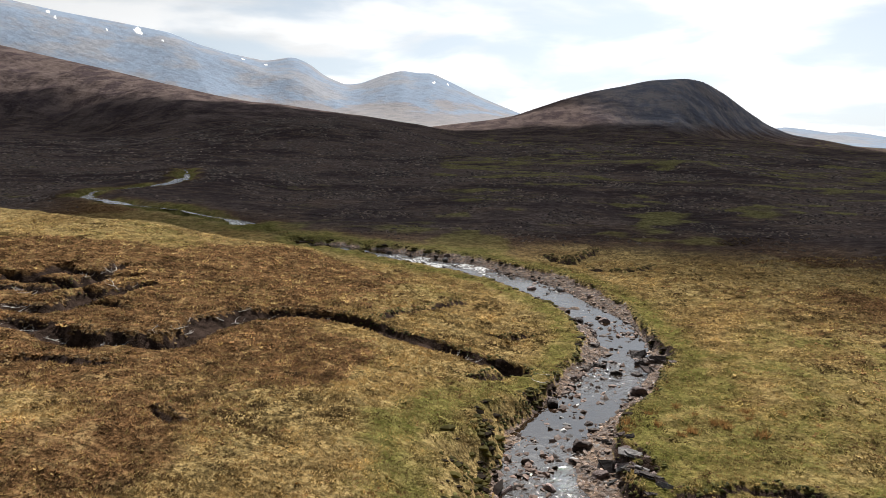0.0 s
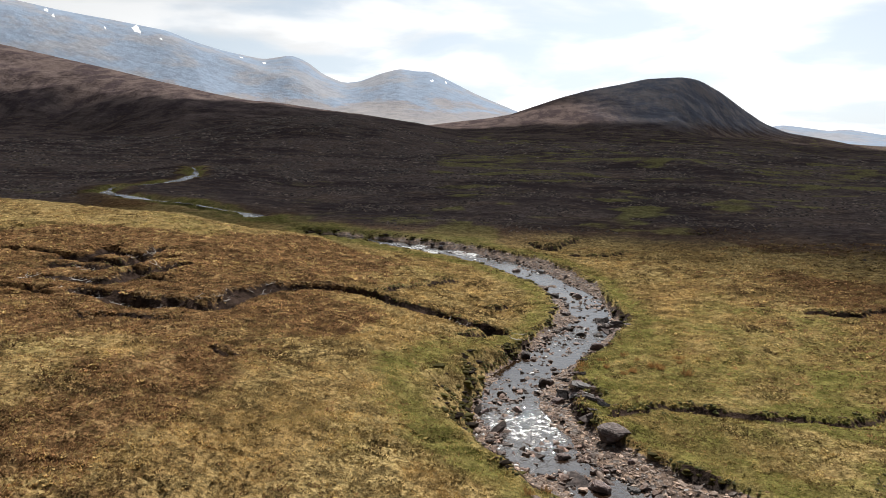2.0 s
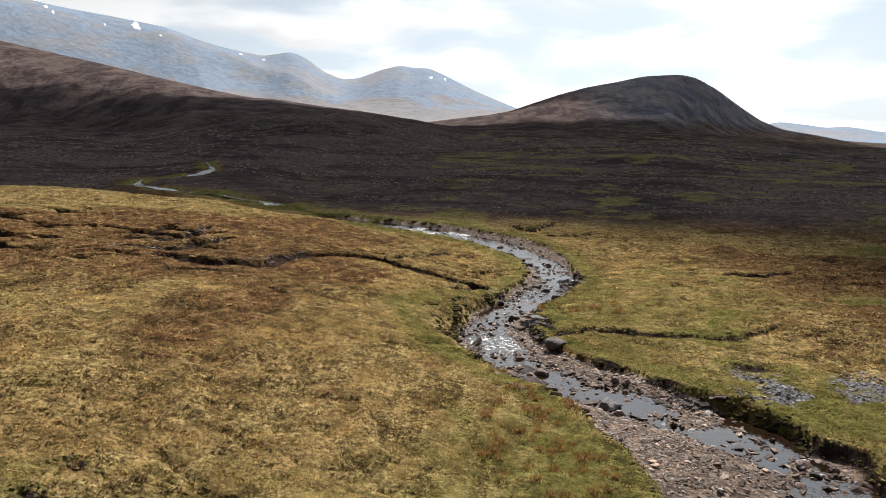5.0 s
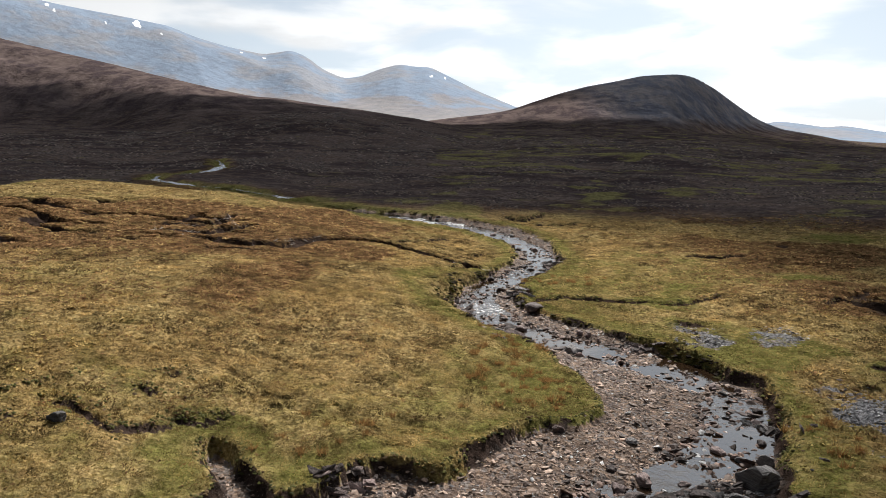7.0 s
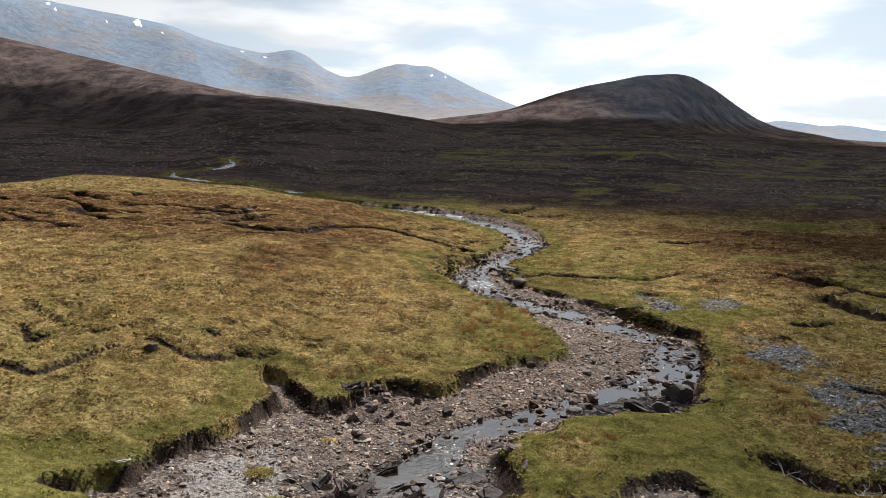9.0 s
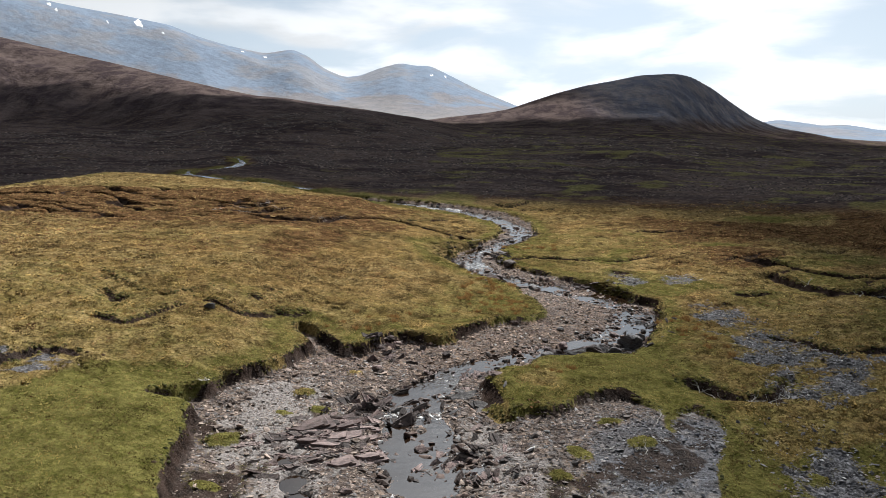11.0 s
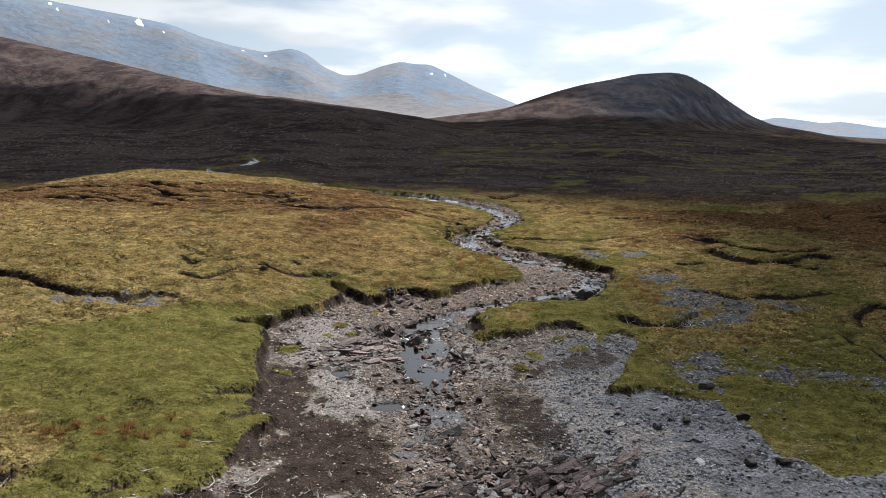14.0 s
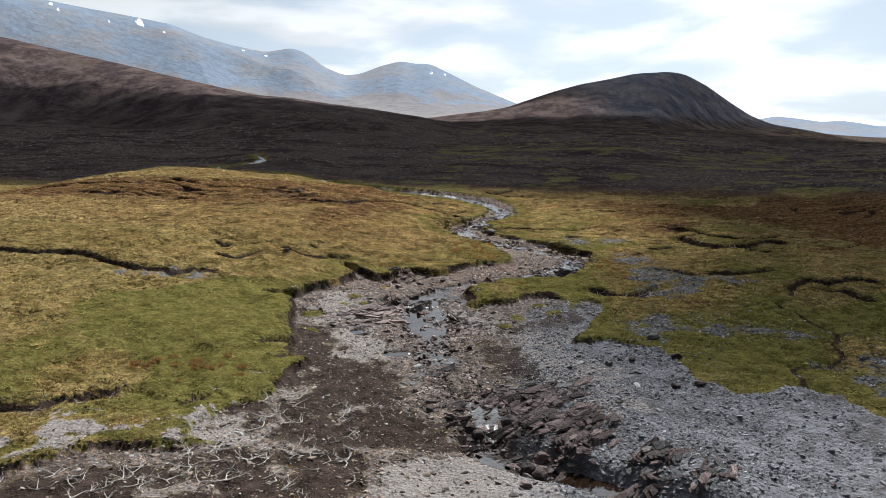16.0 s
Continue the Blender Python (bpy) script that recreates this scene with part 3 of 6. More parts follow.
    # the turf by the lower bed ends in a low sharp cut
    low = (1 - smooth(yn, 4, 12)) * np.where(xn < 0, 1.0, smooth(yn, -37, -31))
    w = 0.16 + 1.7 * np.maximum(drop - 0.45, 0) * (1 - 0.85 * low * (xn < 0) * smooth(yn, -26, -18))
    bank = smooth(sd, -w, 0.06)
    shelf = flo + 0.20 + 0.035 * np.maximum(-sd - 0.6, 0)
    open_bank = smooth(yn, 50, 57) * (1 - smooth(-sd, 4, 9)) * (line_distance(xn, yn, LEFT_A)[0] < line_distance(xn, yn, RIGHT_A)[0])
    zn = zn + (np.minimum(zn, shelf) - zn) * open_bank
    turf = np.maximum(zn, flo + 0.5 - 0.38 * open_bank) + 0.07 * np.exp(-((sd + w + 0.15) / 0.35) ** 2)
    turf = np.where(sd > -12, turf, zn)
    cap = bed + 0.26 + (0.20 + 0.14 * (xn < 0)) * smooth(yn, -30, -16) + 0.24 * np.maximum(-sd, 0)
    low_turf = np.where(turf > cap, cap + 0.25 * np.log1p(np.maximum(turf - cap, 0)), turf)
    low_turf = low_turf + (turf - low_turf) * smooth(-sd, 4, 9)
    turf = turf + (low_turf - turf) * low
    z1 = turf + (bed - turf) * bank
    cov_bed = smooth(sd, -0.10, 0.10) * (1 - isle)
    # bare peat on the cut face, painted to carry its dark undercut shadow too
    peat = np.exp(-((sd + 0.30 * w) / (0.20 + 0.22 * w)) ** 4) * (yn < 62) * smooth(drop, 0.2, 0.4) * (1 - 0.65 * smooth(drop, 0.5, 0.9) * (1 - low)) * smooth(fbm(xn, yn, 3.5, 2, 38), -0.75, -0.2)
    grn = np.exp(-((sd + w + 0.9) / 1.3) ** 2) * 0.75 * (sd < 0)
    # steps, trenches
    off = (1 - smooth(sd, -0.6, 0.0))
    for line, high, foot, back in STEPS:
        p = np.array(line)
        box = (xn > p[:, 0].min() - 6) & (xn < p[:, 0].max() + 6) & (yn > p[:, 1].min() - 7) & (yn < p[:, 1].max() + 4)
        if not box.any():
            continue
        d, side, run_s, total = line_distance(xn[box] + wob[box] * 0.9, yn[box] + wob2[box] * 0.9, line)
        s = d * side
        ends = smooth(run_s, 0, 0.9) * smooth(total - run_s, 0, 0.9)
        hard = 0.85 * high * ends * (0.75 + 0.45 * fbm(xn[box], yn[box], 3, 2, 37))
        foot, back = (foot * 0.8, back) if high > 0.55 else (foot * 0.35, back * 0.6)
        cut = smooth(s, -0.10, 0.18) * (1 - smooth(s, foot, foot + back)) * (d < foot + back)
        z1[box] -= hard * cut * off[box]
        wide_f = (0.32 if high > 0.55 else 0.16) + (0.75 * foot if high > 0.9 else 0.0)
        # peat colour on the faces, which also stands for their shade
        dark = smooth(s, -0.15, 0.0) * (1 - smooth(s, wide_f, wide_f + 0.3)) * ends * (high > 0.2)
        peat[box] = np.maximum(peat[box], dark * off[box] * (1.0 if high > 0.35 else 0.8))
        lip = np.exp(-((s + 0.4) / 0.35) ** 2) * ends * 0.08
        z1[box] += lip * off[box]
    # short fissures and hollows between tussocks
    crease = (1 - smooth(np.abs(fbm(xn * 0.6, yn, 2.4, 3, 57)), 0.0, 0.10)) * smooth(fbm(xn, yn, 8, 2, 58), -0.05, 0.45) * smooth(-sd, 1.0, 2.5) * (yn < 70)
    z1 -= 0.20 * crease + 0.10 * np.abs(fbm(xn, yn, 0.9, 2, 59)) * smooth(-sd, 0.3, 1.2)
    # peat colour in the creases darkens them like the shade between tussocks
    peat = np.maximum(peat, 0.60 * crease * (0.35 + 0.65 * cover["heather"][near]))
    # broken peat hags on the high bench
    bench = smooth(-xn, 15, 21) * smooth(yn, 30, 34) * (1 - smooth(yn, 46, 52)) + 0.8 * smooth(-xn, 30, 36) * smooth(yn, 24, 30) * (1 - smooth(yn, 54, 62))
    bench = np.clip(bench, 0, 1)
    vein = np.abs(fbm(xn * 0.42, yn, 3.6, 3, 51))
    cutb = (1 - smooth(vein, 0.10, 0.22)) * bench
    z1 -= 0.7 * cutb
    peat = np.maximum(peat, (1 - smooth(vein, 0.15, 0.23)) * bench * 0.95)
    rightb = smooth(xn, 27, 33) * smooth(yn, -2, 4) * (1 - smooth(yn, 40, 60))
    vein2 = np.abs(fbm(xn * 0.5, yn, 6.0, 3, 53))
    z1 -= 0.35 * (1 - smooth(vein2, 0.03, 0.12)) * rightb
    peat = np.maximum(peat, (1 - smooth(vein2, 0.03, 0.09)) * rightb * 0.9)
    # gravel spreads on the turf, silt and mud
    grey, silt, mud = np.zeros(xn.shape), np.zeros(xn.shape), np.zeros(xn.shape)
    for poly, into, soft in [(p, grey, 0.7) for p in GRAVEL] + [(p, silt, 1.2) for p in SILT + SAND] + [(p, mud, 1.2) for p in MUD]:
        p = np.array(poly)
        box = (xn > p[:, 0].min() - 3) & (xn < p[:, 0].max() + 3) & (yn > p[:, 1].min() - 3) & (yn < p[:, 1].max() + 3)
        s = region(xn[box] + wob[box] * 2.2, yn[box] + wob2[box] * 2.2, poly)
        s = s + 0.7 * fbm(xn[box], yn[box], 0.9, 3, 42)
        into[box] = np.maximum(into[box], smooth(s, -soft, soft * 0.5))
    db, _, _, _ = line_distance(xn + wob, yn + wob2, BURN)
    z1 -= 0.25 * np.exp(-(db / 0.5) ** 2)
    peat = np.maximum(peat, np.exp(-(db / 0.2) ** 4) * 0.9)
    z1 -= grey * 0.10 * (1 - cov_bed)
    plain = smooth(xn - 2.0 - 0.12 * (yn + 40), 0, 5) * smooth(-yn, 14, 20) * cov_bed
    mud = mud * cov_bed
    dust = smooth(fbm(xn, yn, 2.0, 4, 41, 0.65), 0.16, 0.50) * mud
    silt = np.maximum(silt * (1 - 0.7 * mud), 0.5 * dust)
    mud = mud * (1 - 0.6 * dust)
    bare = silt * (1 - cov_bed) * (yn < -36) * smooth(fbm(xn, yn, 0.8, 3, 46), -0.45, 0.1)
    cover["bed"][near] = np.maximum(cov_bed * (1 - mud * 0.85), 0.95 * bare)
    cover["peat"][near] = np.clip(np.maximum(peat * (1 - 0.9 * cov_bed * (sd > 0.15)), mud * 0.95), 0, 1)
    cover["grey"][near] = np.clip(np.maximum(grey * (1 - cov_bed) * (0.62 + 0.75 * fbm(xn, yn, 1.3, 3, 43)), plain), 0, 1)
    cover["silt"][near] = np.clip(silt, 0, 1)
    cover["green"][near] = np.clip(np.maximum(cover["green"][near], grn), 0, 1)
    cover["heather"][near] *= 1 - np.clip(grn * 1.2, 0, 1)
    z[near] = z1
    return z, cover

# ---- materials ----
def material(name):
    m = bpy.data.materials.new(name)
    m.use_nodes = True
    k = Nodes(m.node_tree)
    b = k.add("ShaderNodeBsdfPrincipled")
    o = k.add("ShaderNodeOutputMaterial")
    k.link(b.outputs[0], o.inputs[0])
    return m, k, b


def ground_material():
    m, k, b = material("moorland_ground")
    co = k.add("ShaderNodeTexCoord").outputs["Object"]
    a1 = k.add("ShaderNodeVertexColor")
    a1.layer_name = "cover_a"
    a2 = k.add("ShaderNodeVertexColor")
    a2.layer_name = "cover_b"
    a3 = k.add("ShaderNodeVertexColor")
    a3.layer_name = "cover_c"
    s1, s2, s3 = k.add("ShaderNodeSeparateColor"), k.add("ShaderNodeSeparateColor"), k.add("ShaderNodeSeparateColor")
    for a, s in ((a1, s1), (a2, s2), (a3, s3)):
        k.link(a.outputs["Color"], s.inputs[0])
    bed, peat, green = s1.outputs
    heather, grey, silt = s2.outputs
    rock, snow, moor = s3.outputs
    fine = k.noise(7.0, 4.0, 0.62, co)
    mid = k.noise(1.4, 4.0, 0.6, co)
    wide = k.noise(0.16, 4.0, 0.55, co)
    grain = k.noise(30.0, 2.0, 0.6, co)

    def edge(v, amount=0.9, n=fine):
        return k.ramp(k.math("ADD", v, k.math("MULTIPLY", k.math("SUBTRACT", n, 0.5), amount)), 0.36, 0.64)
    # turf: dead straw, olive and moss green
    straw = k.mix(k.ramp(mid, 0.36, 0.62), (0.175, 0.112, 0.042), (0.345, 0.243, 0.100))
    straw = k.mix(k.ramp(fine, 0.35, 0.7), straw, (0.44, 0.325, 0.148))
    straw = k.mix(k.ramp(wide, 0.46, 0.62, 0.0, 0.5), straw, (0.215, 0.125, 0.048))
    moss = k.mix(k.ramp(mid, 0.36, 0.62), (0.095, 0.092, 0.022), (0.185, 0.165, 0.050))
    moss = k.mix(k.ramp(fine, 0.4, 0.75, 0.0, 0.7), moss, (0.235, 0.195, 0.072))
    turf = k.mix(k.ramp(k.math("ADD", green, k.math("MULTIPLY", k.math("SUBTRACT", k.noise(0.6, 6.0, 0.7, co), 0.5), 1.5)), 0.15, 0.85), straw, moss)
    ling = k.mix(k.ramp(fine, 0.3, 0.7), (0.075, 0.038, 0.018), (0.235, 0.130, 0.060))
    ling = k.mix(k.ramp(mid, 0.48, 0.70, 0.0, 0.75), ling, (0.34, 0.225, 0.105))
    turf = k.mix(k.math("MULTIPLY", edge(heather, 0.8, mid), 0.92), turf, ling)
    # noise darkens the turf colour, standing for shaded gaps between tussocks
    gap_shade = k.math("MULTIPLY", k.ramp(k.noise(4.2, 6.0, 0.8, co), 0.40, 0.56, 0.36, 1.16), k.ramp(k.noise(1.3, 6.0, 0.74, co), 0.42, 0.57, 0.56, 1.10))
    gap_shade = k.math("ADD", gap_shade, k.math("MULTIPLY", k.math("SUBTRACT", 0.98, gap_shade), k.math("MULTIPLY", green, 0.55)))
    turf = k.mix(1.0, turf, k.add_grey(gap_shade), "MULTIPLY")
    # the moor: dark old heather with grassy flushes
    streak = k.add("ShaderNodeMapping")
    streak.inputs["Scale"].default_value = (0.75, 1.0, 1.0)
    k.link(co, streak.inputs[0])
    far_n = k.noise(0.03, 6.0, 0.66, streak.outputs[0])
    dark = k.mix(k.ramp(far_n, 0.42, 0.60), (0.055, 0.043, 0.044), (0.150, 0.116, 0.103))
    dark = k.mix(k.ramp(k.noise(0.16, 6.0, 0.7, streak.outputs[0]), 0.48, 0.64, 0.0, 0.7), dark, (0.19, 0.136, 0.102))
    dark = k.mix(k.ramp(k.noise(0.7, 5.0, 0.72, co), 0.46, 0.60, 0.55, 0.0), dark, (0.045, 0.032, 0.030))
    place = k.add("ShaderNodeSeparateXYZ")
    k.link(co, place.inputs[0])
    slope = k.add("ShaderNodeMapping")
    slope.inputs["Rotation"].default_value = (0.0, 0.0, 0.5)
    slope.inputs["Scale"].default_value = (1.0, 0.35, 1.0)
    k.link(co, slope.inputs[0])
    band = k.noise(0.045, 6.0, 0.7, slope.outputs[0])
    # round hill, from x 170 on: blue-grey paints aerial haze into its colour
    stone = k.mix(k.ramp(band, 0.40, 0.60), (0.105, 0.116, 0.150), (0.190, 0.176, 0.185))
    ling_hill = k.mix(k.ramp(band, 0.40, 0.60), (0.070, 0.053, 0.055), (0.155, 0.118, 0.106))
    hazed_upland = k.mix(k.ramp(place.outputs[0], 170.0, 270.0), ling_hill, stone)
    dark = k.mix(k.ramp(k.math("ADD", place.outputs[2], k.math("MULTIPLY", k.math("SUBTRACT", far_n, 0.5), 50.0)), 30.0, 56.0, 0.0, 0.9), dark, hazed_upland)
    flush = k.ramp(k.math("ADD", green, k.math("MULTIPLY", k.math("SUBTRACT", k.noise(0.12, 5.0, 0.65, streak.outputs[0]), 0.5), 1.6)), 0.28, 0.56)
    dark = k.mix(k.math("MULTIPLY", k.math("MULTIPLY", flush, 0.85), k.ramp(place.outputs[2], 24.0, 42.0, 1.0, 0.0)), dark, k.mix(k.ramp(mid, 0.4, 0.6), (0.125, 0.112, 0.042), (0.215, 0.19, 0.080)))
    turf = k.mix(moor, turf, dark)
    # bed: broken reddish and grey flags, grey shingle, silt
    cell = k.voronoi(5.5, co)
    tone = k.add("ShaderNodeSeparateColor")
    k.link(cell, tone.inputs[0])
    flags = k.mix(tone.outputs[0], (0.055, 0.040, 0.032), (0.34, 0.25, 0.19))
    flags = k.mix(k.ramp(tone.outputs[1], 0.55, 0.9), flags, (0.18, 0.165, 0.16))
    flags = k.mix(k.ramp(mid, 0.35, 0.6, 0.75, 0.0), flags, (0.07, 0.048, 0.040))
    flags = k.mix(k.ramp(place.outputs[1], -13.0, -5.0), flags, k.mix(1.0, flags, (1.06, 0.98, 0.90), "MULTIPLY"))
    cell2 = k.voronoi(11.0, co)
    tone2 = k.add("ShaderNodeSeparateColor")
    k.link(cell2, tone2.inputs[0])
    speck = k.noise(17.0, 3.0, 0.7, co)
    shingle = k.mix(k.ramp(k.math("ADD", k.math("MULTIPLY", tone2.outputs[0], 0.35), speck), 0.36, 0.95), (0.10, 0.098, 0.106), (0.29, 0.29, 0.312))
    drifts = k.ramp(k.noise(0.2, 6.0, 0.68, co), 0.45, 0.57)
    shingle = k.mix(k.math("MULTIPLY", drifts, 0.7), shingle, k.mix(grain, (0.185, 0.185, 0.20), (0.42, 0.42, 0.45)))
    shingle = k.mix(k.ramp(k.noise(0.45, 5.0, 0.65, co), 0.50, 0.64, 0.0, 0.75), shingle, (0.105, 0.088, 0.082))
    shingle = k.mix(k.ramp(mid, 0.35, 0.6, 0.5, 0.0), shingle, (0.09, 0.078, 0.075))
    pale = k.mix(k.ramp(fine, 0.3, 0.7), (0.25, 0.22, 0.20), (0.54, 0.495, 0.455))
    pale = k.mix(k.ramp(k.noise(19.0, 3.0, 0.7, co), 0.45, 0.65, 0.5, 0.0), pale, (0.15, 0.125, 0.115))
    scree = k.mix(k.ramp(k.noise(9.0, 4.0, 0.7, co), 0.42, 0.66), (0.066, 0.062, 0.062), (0.27, 0.258, 0.26))
    shingle = k.mix(bed, scree, shingle)
    stony = k.mix(edge(grey, 0.5), flags, shingle)
    stony = k.mix(k.math("MULTIPLY", edge(silt, 0.9, mid), 0.85), stony, pale)
    colour = k.mix(k.math("MAXIMUM", edge(bed, 0.5), edge(grey, 1.5, k.noise(2.5, 5.0, 0.7, co))), turf, stony)
    soil = k.mix(k.ramp(mid, 0.3, 0.7), (0.012, 0.008, 0.006), (0.062, 0.041, 0.032))
    # pale grain fades upstream, keeping trench soil as black as shade makes it
    soil = k.mix(k.math("MULTIPLY", k.ramp(k.noise(16.0, 5.0, 0.75, co), 0.47, 0.62), k.ramp(place.outputs[1], -14.0, -4.0, 0.34, 0.12)), soil, (0.21, 0.168, 0.145))
    colour = k.mix(edge(peat, 0.55), colour, soil)
    # far hills: stone and pale grass, tinted blue-grey to paint in the haze
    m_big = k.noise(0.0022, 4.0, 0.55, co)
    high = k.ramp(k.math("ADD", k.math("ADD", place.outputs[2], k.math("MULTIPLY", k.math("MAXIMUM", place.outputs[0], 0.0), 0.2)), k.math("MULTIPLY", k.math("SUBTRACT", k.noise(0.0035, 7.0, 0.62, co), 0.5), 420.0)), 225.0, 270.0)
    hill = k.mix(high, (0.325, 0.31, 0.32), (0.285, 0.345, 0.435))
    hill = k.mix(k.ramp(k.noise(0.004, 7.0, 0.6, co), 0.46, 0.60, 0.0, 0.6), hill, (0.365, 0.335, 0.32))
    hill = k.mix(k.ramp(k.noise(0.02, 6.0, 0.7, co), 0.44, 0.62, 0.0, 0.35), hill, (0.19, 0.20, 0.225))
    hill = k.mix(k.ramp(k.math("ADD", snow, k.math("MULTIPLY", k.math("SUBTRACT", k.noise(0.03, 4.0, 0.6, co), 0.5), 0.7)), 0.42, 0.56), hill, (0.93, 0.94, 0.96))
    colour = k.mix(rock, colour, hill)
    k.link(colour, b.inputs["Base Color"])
    k.link(k.mix(k.math("MAXIMUM", bed, grey), (0.9, 0.9, 0.9), (0.8, 0.8, 0.8)), b.inputs["Roughness"])
    k.link(k.math("MULTIPLY", k.math("MAXIMUM", bed, grey), 0.12), b.inputs["Specular IOR Level"])
    near_h = k.math("ADD", k.math("ADD", k.math("MULTIPLY", fine, 0.7), k.math("MULTIPLY", k.noise(2.6, 4.0, 0.6, co), 1.2)), k.math("MULTIPLY", grain, 0.25))
    stone_h = k.voronoi(5.5, co, "Distance")
    h = k.mix(k.math("MAXIMUM", bed, grey), k.add_grey(near_h), k.add_grey(k.math("ADD", k.math("MULTIPLY", stone_h, 0.6), k.math("MULTIPLY", speck, 0.45))))
    n1 = k.bump(h, 0.85, 0.16)
    n2 = k.bump(k.math("MULTIPLY", far_n, moor), 0.8, 7.0, n1)
    n3 = k.bump(k.math("MULTIPLY", m_big, rock), 0.05, 60.0, n2)
    k.link(n3, b.inputs["Normal"])
    return m


def water_material():
    m, k, b = material("peaty_water")
    co = k.add("ShaderNodeTexCoord").outputs["Object"]
    at = k.add("ShaderNodeVertexColor")
    at.layer_name = "foam"
    foam = k.ramp(k.math("ADD", at.outputs["Color"], k.math("MULTIPLY", k.math("SUBTRACT", k.noise(3.5, 4.0, 0.7, co), 0.5), 1.3)), 0.62, 0.95)
    depth = k.noise(0.8, 3.0, 0.6, co)
    col = k.mix(depth, (0.010, 0.006, 0.004), (0.035, 0.019, 0.010))
    k.link(k.mix(foam, col, (0.62, 0.60, 0.56)), b.inputs["Base Color"])
    k.link(k.mix(foam, (0.04, 0.04, 0.04), (0.55, 0.55, 0.55)), b.inputs["Roughness"])
    b.inputs["IOR"].default_value = 1.7
    ripples = k.math("ADD", k.noise(2.6, 3.0, 0.6, co, 0.4), k.math("MULTIPLY", k.noise(0.7, 2.0, 0.5, co), 1.2))
    rough = k.ramp(at.outputs["Color"], 0.0, 0.8, 0.008, 0.28)
    n = k.add("ShaderNodeBump")
    n.inputs["Strength"].default_value = 0.5
    k.link(rough, n.inputs["Distance"])
    k.link(ripples, n.inputs["Height"])
    k.link(n.outputs[0], b.inputs["Normal"])
    return m


def tint_material(name, rough=0.8, through_light=0.0, random=0.25, bumpy=0.0):
    """Base colour from the mesh's own tint, varied from piece to piece."""
    m, k, b = material(name)
    at = k.add("ShaderNodeVertexColor")
    at.layer_name = "tint"
    geo = k.add("ShaderNodeNewGeometry")
    co = k.add("ShaderNodeTexCoord").outputs["Object"]
    v = k.ramp(geo.outputs["Random Per Island"], 0.0, 1.0, 1 - random, 1 + random)
    col = k.mix(1.0, at.outputs["Color"], k.add_grey(v), "MULTIPLY")
    if bumpy:
        grain = k.noise(9.0, 5.0, 0.65, co)
        col = k.mix(k.ramp(grain, 0.3, 0.7, 0.45, 0.0), col, (0.05, 0.042, 0.038))
        k.link(k.bump(grain, 0.8, bumpy), b.inputs["Normal"])
    k.link(col, b.inputs["Base Color"])
    b.inputs["Roughness"].default_value = rough
    b.inputs["Specular IOR Level"].default_value = 0.15
    if through_light:
        tr = k.add("ShaderNodeBsdfTranslucent")
        k.link(col, tr.inputs[0])
        mx = k.add("ShaderNodeMixShader")
        mx.inputs[0].default_value = through_light
        k.link(b.outputs[0], mx.inputs[1])
        k.link(tr.outputs[0], mx.inputs[2])
        out = [n for n in k.tree.nodes if n.bl_idname == "ShaderNodeOutputMaterial"][0]
        k.link(mx.outputs[0], out.inputs[0])
    return m


def rock_material(name, dark, light, lichen, band=6.0):
    m, k, b = material(name)
    co = k.add("ShaderNodeTexCoord").outputs["Object"]
    info = k.add("ShaderNodeObjectInfo")
    stretch = k.add("ShaderNodeMapping")
    stretch.inputs["Scale"].default_value = (0.6, 1.0, band)
    k.link(co, stretch.inputs[0])
    layers = k.noise(2.2, 5.0, 0.65, stretch.outputs[0])
    grain = k.noise(14.0, 4.0, 0.65, co)
    col = k.mix(k.ramp(layers, 0.3, 0.7), dark, light)
    col = k.mix(k.ramp(grain, 0.54, 0.75, 0.0, 0.45), col, lichen)
    col = k.mix(1.0, col, k.add_grey(k.ramp(info.outputs["Random"], 0.0, 1.0, 0.65, 1.35)), "MULTIPLY")
    k.link(col, b.inputs["Base Color"])
    b.inputs["Roughness"].default_value = 0.7
    b.inputs["Specular IOR Level"].default_value = 0.22
    h = k.math("ADD", k.math("MULTIPLY", layers, 1.0), k.math("MULTIPLY", grain, 0.35))
    k.link(k.bump(h, 0.9, 0.06), b.inputs["Normal"])
    return m


def wood_material():
    m, k, b = material("bleached_wood")
    co = k.add("ShaderNodeTexCoord").outputs["Object"]
    n = k.noise(12.0, 4.0, 0.6, co)
    k.link(k.mix(k.ramp(n, 0.3, 0.7), (0.40, 0.36, 0.32), (0.74, 0.70, 0.65)), b.inputs["Base Color"])
    b.inputs["Roughness"].default_value = 0.8
    k.link(k.bump(n, 0.5, 0.01), b.inputs["Normal"])
    return m


